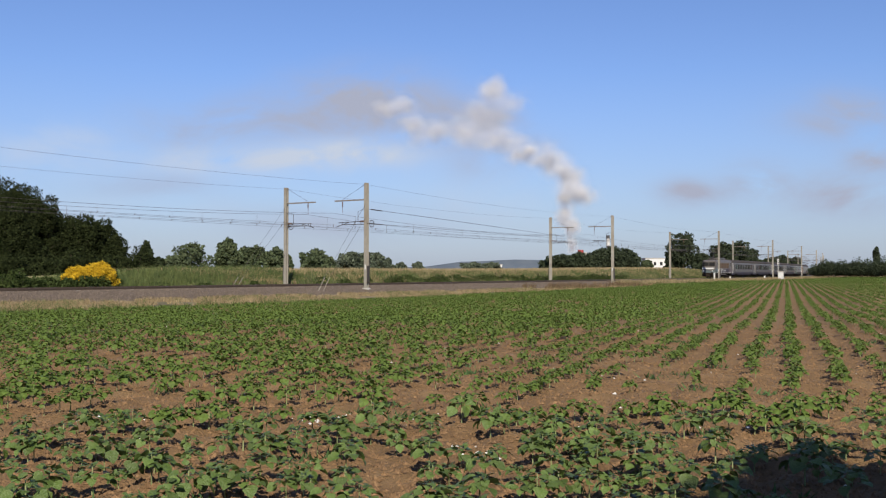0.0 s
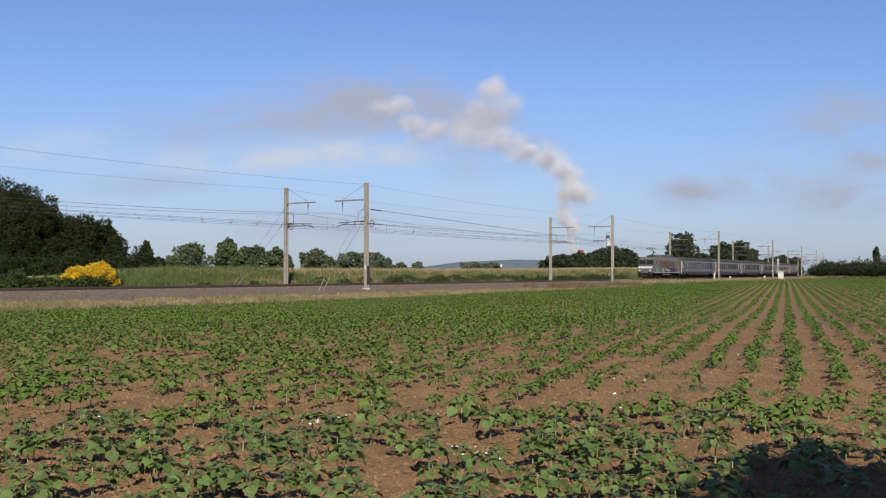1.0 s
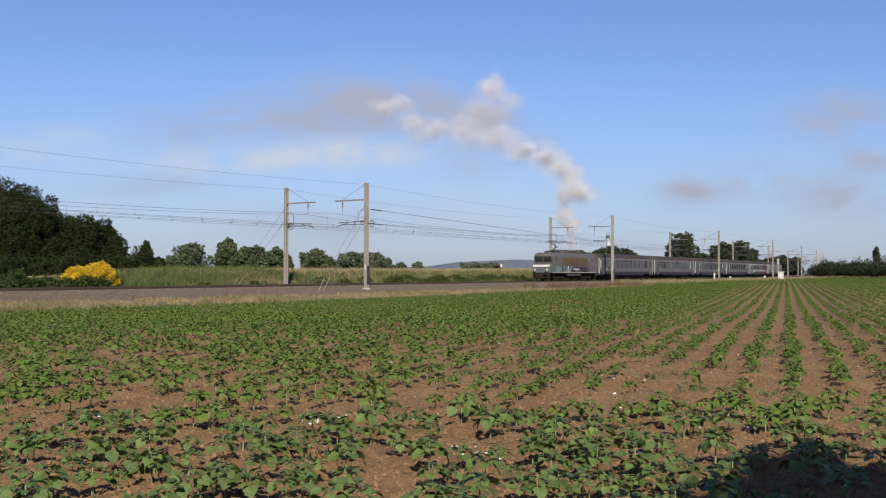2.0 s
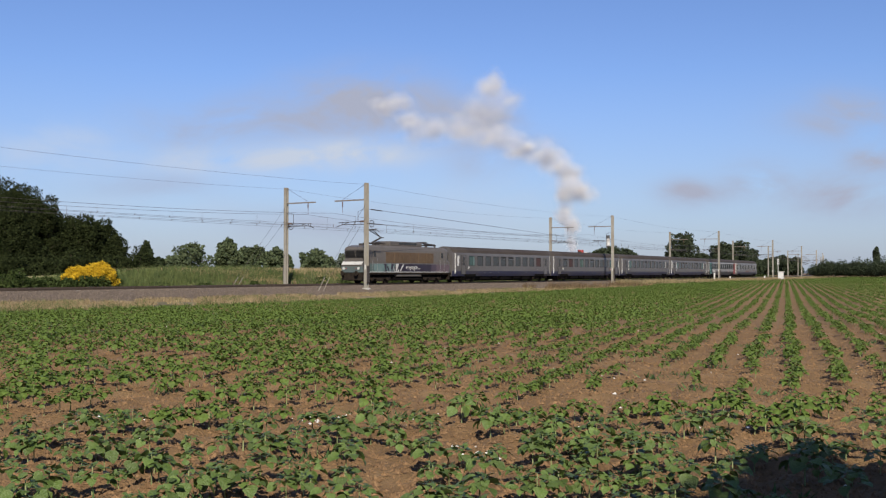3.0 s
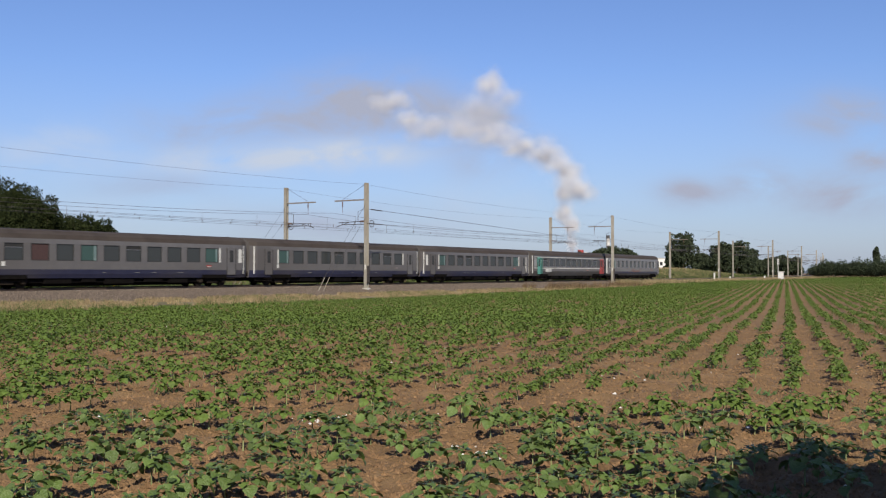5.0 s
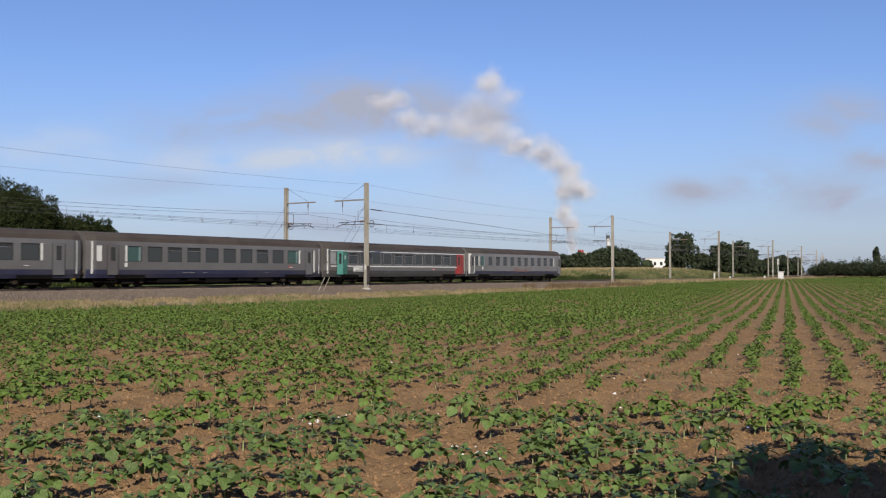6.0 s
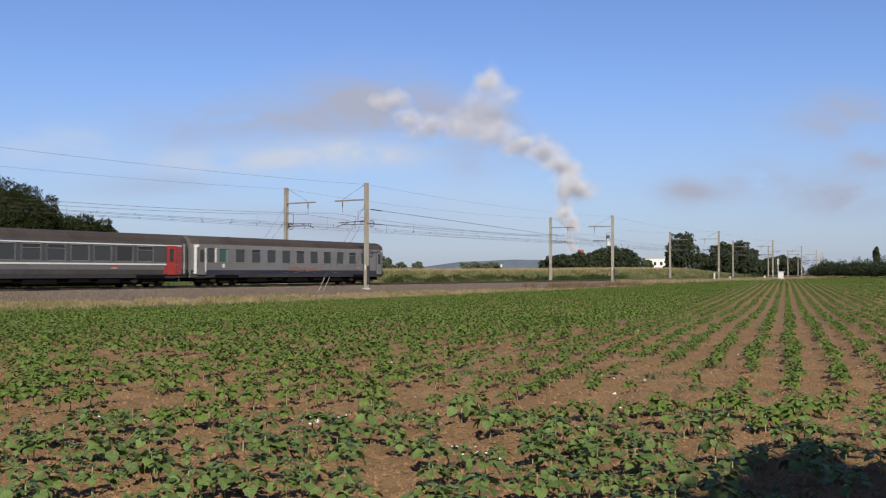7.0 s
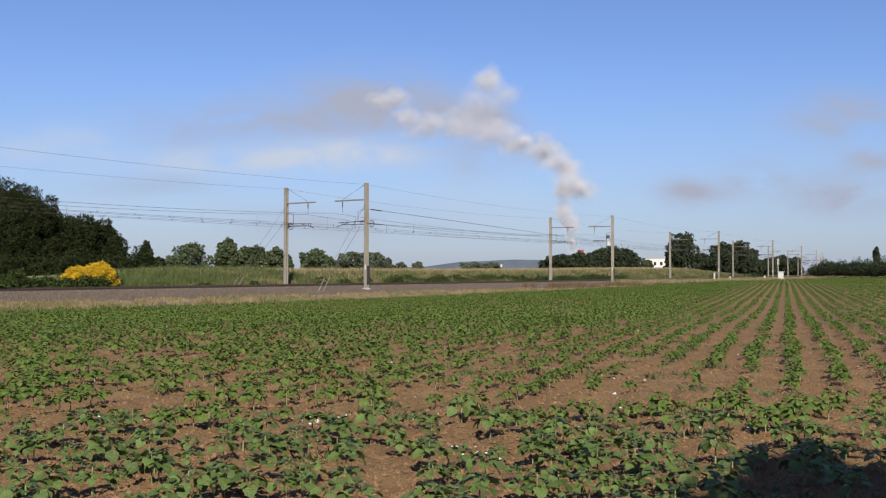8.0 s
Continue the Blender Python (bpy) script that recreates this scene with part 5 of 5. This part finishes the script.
def seedling(seed, few=False):
    """The leaves' poses (4 x 4) and the stem's triangles of one young sunflower, base at the origin, about 0.3 m tall."""
    rng = np.random.default_rng(seed)
    h = 0.16 + 0.08 * rng.random()
    poses, stems = [], []
    count = 24 if not few else 13
    for i in range(count):
        a = i * 2.4 + rng.random() * 0.6
        f = i / (count - 1)
        z0 = h * (0.45 + 0.55 * f)
        l = (0.088 - 0.036 * f) * (0.6 + 0.7 * rng.random()) * (1.3 if few else 1.0)
        tilt = 25 + (18 if few else 17) * rng.normal() - 34 * f
        pet = 0.088 * (1 - 0.8 * f)
        o = Vector((math.cos(a) * pet, math.sin(a) * pet, z0 + pet * 0.45))
        poses.append(Matrix.Translation(o) @ Euler((radians(rng.normal() * 20), radians(tilt), a), "XYZ").to_matrix().to_4x4() @ Matrix.Scale(l, 4))
    r = 0.007
    for k in range(3):
        a0, a1 = k * 2.094, (k + 1) * 2.094
        p0, p1 = np.array([math.cos(a0) * r, math.sin(a0) * r, -0.04]), np.array([math.cos(a1) * r, math.sin(a1) * r, -0.04])
        u = np.array([0, 0, h + 0.04])
        stems += [np.array([p0, p1, p1 * [0.6, 0.6, 1] + u]), np.array([p0, p1 * [0.6, 0.6, 1] + u, p0 * [0.6, 0.6, 1] + u])]
    faces = LEAF_FEW if few else LEAF_FACES
    tris = []
    for m in poses:
        q = np.array([m @ Vector(p) for p in LEAF])
        tris += [q[list(t)] for t in faces]
    return np.concatenate(tris), np.concatenate(stems), poses


def grow_field():
    rng = np.random.default_rng(21)
    spots = []

    def offer(x, y, thin):
        if y < 5.6 or abs(x) > y * 0.48 + 1.5:
            return
        sl = (x - AX) * math.sin(TH) + (y - AY) * math.cos(TH)
        lx, ly, lh = line(sl, 0)
        if (x - lx) * math.cos(lh) - (y - ly) * math.sin(lh) < 12.2:
            return
        for cx, cy in ((-1.30, 11.05), (-0.32, 11.0), (-4.05, 11.1), (0.35, 9.0)):
            if (x - cx) ** 2 + ((y - cy) * 0.6) ** 2 < 0.14:
                return
        gap = noise.noise((x * 0.42, y * 0.42, 7.0)) + 0.7 * noise.noise((x * 1.2, y * 1.2, 2.0))
        # thinner stand in a broad swath
        bare = math.exp(-((across(x, y) + 0.6) / 2.4) ** 2) * (1 if 12 < y < 34 else 0.3)
        head = 0.16 if y < 11.9 + 0.34 * x else 0.0
        if gap > 0.30 + head - 0.14 * bare or rng.random() < thin:
            return
        small = 0.78 if across(x, y) > -5 and y > 11.9 + 0.34 * x else 1.0
        spots.append((x, y, small * (0.75 + 0.5 * rng.random() + 0.12 * noise.noise((x * 0.2, y * 0.2, 1))) * (1 if y < 132 else 1.6)))

    for k in range(-240, 140):
        off = ROW_0 + k * ROW_GAP
        v = 2.0
        while v < 420:
            v += 0.19 + 0.19 * rng.random() if v < 140 else 1.2
            u = off + rng.normal() * 0.06
            x, y = u * ROW_C + v * ROW_S, -u * ROW_S + v * ROW_C
            if y > 11.9 + 0.34 * x + 0.3 * rng.normal():
                offer(x, y, 0.10)
    # headland rows along the near end of the field
    for k in range(16):
        x = -9.0
        while x < 8:
            x += (0.12 + 0.14 * rng.random()) * (1 if x < 1.5 else 1.3)
            offer(x + rng.normal() * 0.04, 10.43 - 0.74 * k + 0.34 * x + rng.normal() * 0.07, 0.16)
            if k == 0 and x < 0.5:
                offer(x + rng.normal() * 0.04, 11.2 + 0.34 * x + rng.normal() * 0.07, 0.2)
    spots.sort(key=lambda p: p[1] + 0.15 * abs(p[0]))
    variants = [seedling(i) for i in range(10)]
    stem_meshes = []
    for v in variants:
        b = quick_mesh("stem", v[1], 3, M_STEM)
        stem_meshes.append(b.data)
        bpy.data.objects.remove(b)
    one = raw("leaf", LEAF, LEAF_FACES, M_LEAF_ONE, smooth=True)
    leaf_mesh = one.data
    bpy.data.objects.remove(one)
    near = spots[:230]
    for i, (x, y, sc) in enumerate(near):
        p = empty("sunflower_seedling", "young green sunflower plant in bare brown soil", "plant", "sunflower plants")
        p.matrix_basis = pose(x, y, soil_height(x, y), 0, 0, rng.random() * 360) @ Matrix.Scale(sc, 4)
        new("stem", stem_meshes[i % 10]).parent = p
        for m in variants[i % 10][2]:
            o = new("leaf", leaf_mesh)
            o.parent = p
            o.matrix_basis = m
    rest = np.array(spots[230:])
    few = [seedling(50 + i, True) for i in range(6)]
    for name, lo, hi, kinds in (("sunflower_rows", 0, 34, variants), ("distant_sunflower_rows", 34, 400, few)):
        sel = rest[(rest[:, 1] >= lo) & (rest[:, 1] < hi)]
        for which, m, nm in ((0, M_LEAF, name), (1, M_STEM, name + "_stems")):
            out = []
            for k, v in enumerate(kinds):
                ss = sel[k::len(kinds)]
                if which == 1 and lo > 0:
                    continue
                a = np.random.default_rng(k).random(len(ss)) * 6.28
                c, s = np.cos(a)[:, None], np.sin(a)[:, None]
                base = v[which]
                zz = np.array([(soil_height(px, py) if py < 38 else 0) + lie(px, py) for px, py, _ in ss])
                px = (base[None, :, 0] * c - base[None, :, 1] * s) * ss[:, 2:3] + ss[:, 0:1]
                py = (base[None, :, 0] * s + base[None, :, 1] * c) * ss[:, 2:3] + ss[:, 1:2]
                pz = base[None, :, 2] * ss[:, 2:3] + zz[:, None]
                out.append(np.stack([px, py, pz], 2).reshape(-1, 3))
            if out:
                tagged(quick_mesh(nm, np.concatenate(out), 3, m, None, "rows of young green sunflower plants"), kind="stuff", category="plants")


grow_field()


def clods_and_flints():
    rng = np.random.default_rng(33)
    base = np.array([[1, 0, 0], [-1, 0, 0], [0, 1, 0], [0, -1, 0], [0, 0, 0.8], [0, 0, -0.5]], float)
    tris = [0, 2, 4, 2, 1, 4, 1, 3, 4, 3, 0, 4, 2, 0, 5, 1, 2, 5, 3, 1, 5, 0, 3, 5]

    def lumps(name, label, xy, size, m, rough=0.5, sides=12):
        n = len(xy)
        p = base[None] * (1 + rough * rng.normal(size=(n, 6, 1)).clip(-0.8, 1)) * (size * (0.4 + rng.random(n) ** 2 * 1.4))[:, None, None]
        z = np.array([soil_height(a, b) if b < 38 else 0 for a, b in xy])
        p += np.stack([xy[:, 0], xy[:, 1], z], 1)[:, None]
        tagged(quick_mesh(name, p[:, tris[:sides]].reshape(-1, 3), 3, m, None, label), kind="stuff", category="soil")

    y = 5.6 + 26 * rng.random(52000) ** 1.6
    x = (rng.random(52000) * 2 - 1) * (y * 0.47 + 0.5)
    lumps("soil_clods", "dry clods and crumbs of brown soil", np.stack([x, y], 1), 0.020, M_CLOD)
    pts = []
    for cx, cy, k, sp in ((-1.30, 11.0, 45, 0.15), (-0.32, 10.95, 18, 0.16), (-4.05, 11.0, 18, 0.15), (0.35, 9.0, 8, 0.2)):
        for _ in range(k):
            pts.append((cx + rng.normal() * sp, cy + rng.normal() * sp * 1.2))
    for _ in range(110):
        yy = 7 + 26 * rng.random()
        pts.append(((rng.random() * 2 - 1) * yy * 0.45, yy))
    lumps("flint_pebbles", "scattered white flint pebbles on the soil", np.array(pts), 0.019, M_FLINT, 0.15, 24)
    # low weeds between the rows
    wy = 6 + 24 * rng.random(110)
    wx = (rng.random(110) * 2 - 1) * wy * 0.46
    vs = []
    for a, b in zip(wx, wy):
        k = 26
        p = np.stack([a + rng.normal(size=k) * 0.13, b + rng.normal(size=k) * 0.13, np.full(k, soil_height(a, b))], 1)
        vs.append(blades(rng, p, 0.08, 0.016, 0.8))
    tagged(quick_mesh("weeds", np.concatenate(vs), 3, M_WEED, None, "low green weeds between the rows"), kind="stuff", category="weeds")


clods_and_flints()

# tree behind the eye, out of view, whose shade falls across the corner
tree("tree", "broadleaf tree beside the field", 4.0, -3.2, 0, 8.6, 4.6, 900, 9000, 0.16, M_TREE, "round")


# ---- steam plume ----
PUFFS = []


def flakes(rng, n, sx, sy, sz, r, phase):
    """A soft swarm of tiny bright flakes, dense in the middle and torn at the rim."""
    lumps = rng.normal(size=(9, 3)) * 0.72
    c = (lumps[rng.integers(0, 9, n)] + rng.normal(size=(n, 3)) * 0.56) * [sx, sy, sz]
    for f, amp in ((0.9, 0.38), (2.3, 0.22), (5.1, 0.10)):
        q = c / [sx, sy, sz]
        c = c + amp * np.sin(q[:, [1, 2, 0]] * f * 1.7 + phase) * np.cos(q[:, [2, 0, 1]] * f + 2 * phase) * [sx, sy, sz]
    u, w = rng.normal(size=(n, 3)), rng.normal(size=(n, 3))
    u /= np.linalg.norm(u, axis=1)[:, None]
    w /= np.linalg.norm(w, axis=1)[:, None]
    rr = (r * (0.6 + 0.8 * rng.random(n)))[:, None]
    return np.stack([c + u * rr, c - u * rr * 0.5 + w * rr, c - u * rr * 0.5 - w * rr], 1).reshape(-1, 3)


def steam():
    rng = np.random.default_rng(77)
    D = 1500.0
    k = D / 1727.8
    # puffs: place across and up, spread, amount, drift across and up
    plan = [(232, 62, 9, 16, 900, 0.0, 0.3), (226, 84, 11, 14, 1300, -0.1, 0.5), (222, 103, 13, 13, 1800, -0.1, 0.9), (242, 133, 19, 16, 3500, -0.2, 1.3), (214, 132, 14, 15, 1500, -0.4, 1.4), (228, 162, 22, 19, 2900, -0.5, 1.8),
            (208, 186, 24, 18, 2900, -0.9, 1.9), (177, 207, 22, 17, 3200, -1.1, 2.1), (152, 216, 13, 11, 900, -1.2, 2.1), (118, 236, 26, 17, 1300, -1.2, 2.0), (84, 243, 32, 18, 2000, -1.2, 2.0), (88, 324, 20, 19, 2700, -1.2, 2.1), (106, 296, 25, 20, 2300, -1.2, 2.1),
            (66, 284, 28, 26, 1900, -1.2, 2.1), (128, 216, 24, 16, 1700, -1.2, 2.0), (40, 252, 26, 20, 2400, -1.3, 1.9), (-16, 246, 24, 18, 2300, -1.3, 1.7), (-50, 262, 20, 14, 1500, -1.3, 1.7), (-88, 296, 24, 14, 2300, -1.3, 1.8)]
    col = empty("steam_plume", "white and grey steam plume drifting from a distant stack", "steam plume")
    for px, py, sx, sz, n, vx, vz in plan:
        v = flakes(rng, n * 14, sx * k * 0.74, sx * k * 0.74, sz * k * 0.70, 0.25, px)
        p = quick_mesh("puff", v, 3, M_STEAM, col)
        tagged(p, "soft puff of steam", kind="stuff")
        PUFFS.append((p, px * k, D, 1.65 + py * k, vx * k, vz * k))


steam()


# ---- motions ----
def motions():
    times = [i * 0.25 for i in range(33)]
    for vehicle, front, length in TRAIN:
        rows = []
        for t in times:
            s = S_HEAD - SPEED * t + front
            xa, ya, _ = line(s + length * 0.15, GAUGE_C)
            xb, yb, _ = line(s + length * 0.85, GAUGE_C)
            rows.append((t, pose((xa + xb) / 2, (ya + yb) / 2, RAIL, 0, 0, math.degrees(math.atan2(ya - yb, xa - xb)))))
        walk(vehicle, rows)
    for puff, x, y, z, vx, vz in PUFFS:
        walk(puff, [(0.0, pose(x, y, z)), (4.0, pose(x + 4 * vx, y, z + 4 * vz)), (8.0, pose(x + 8 * vx, y, z + 8 * vz))])


motions()
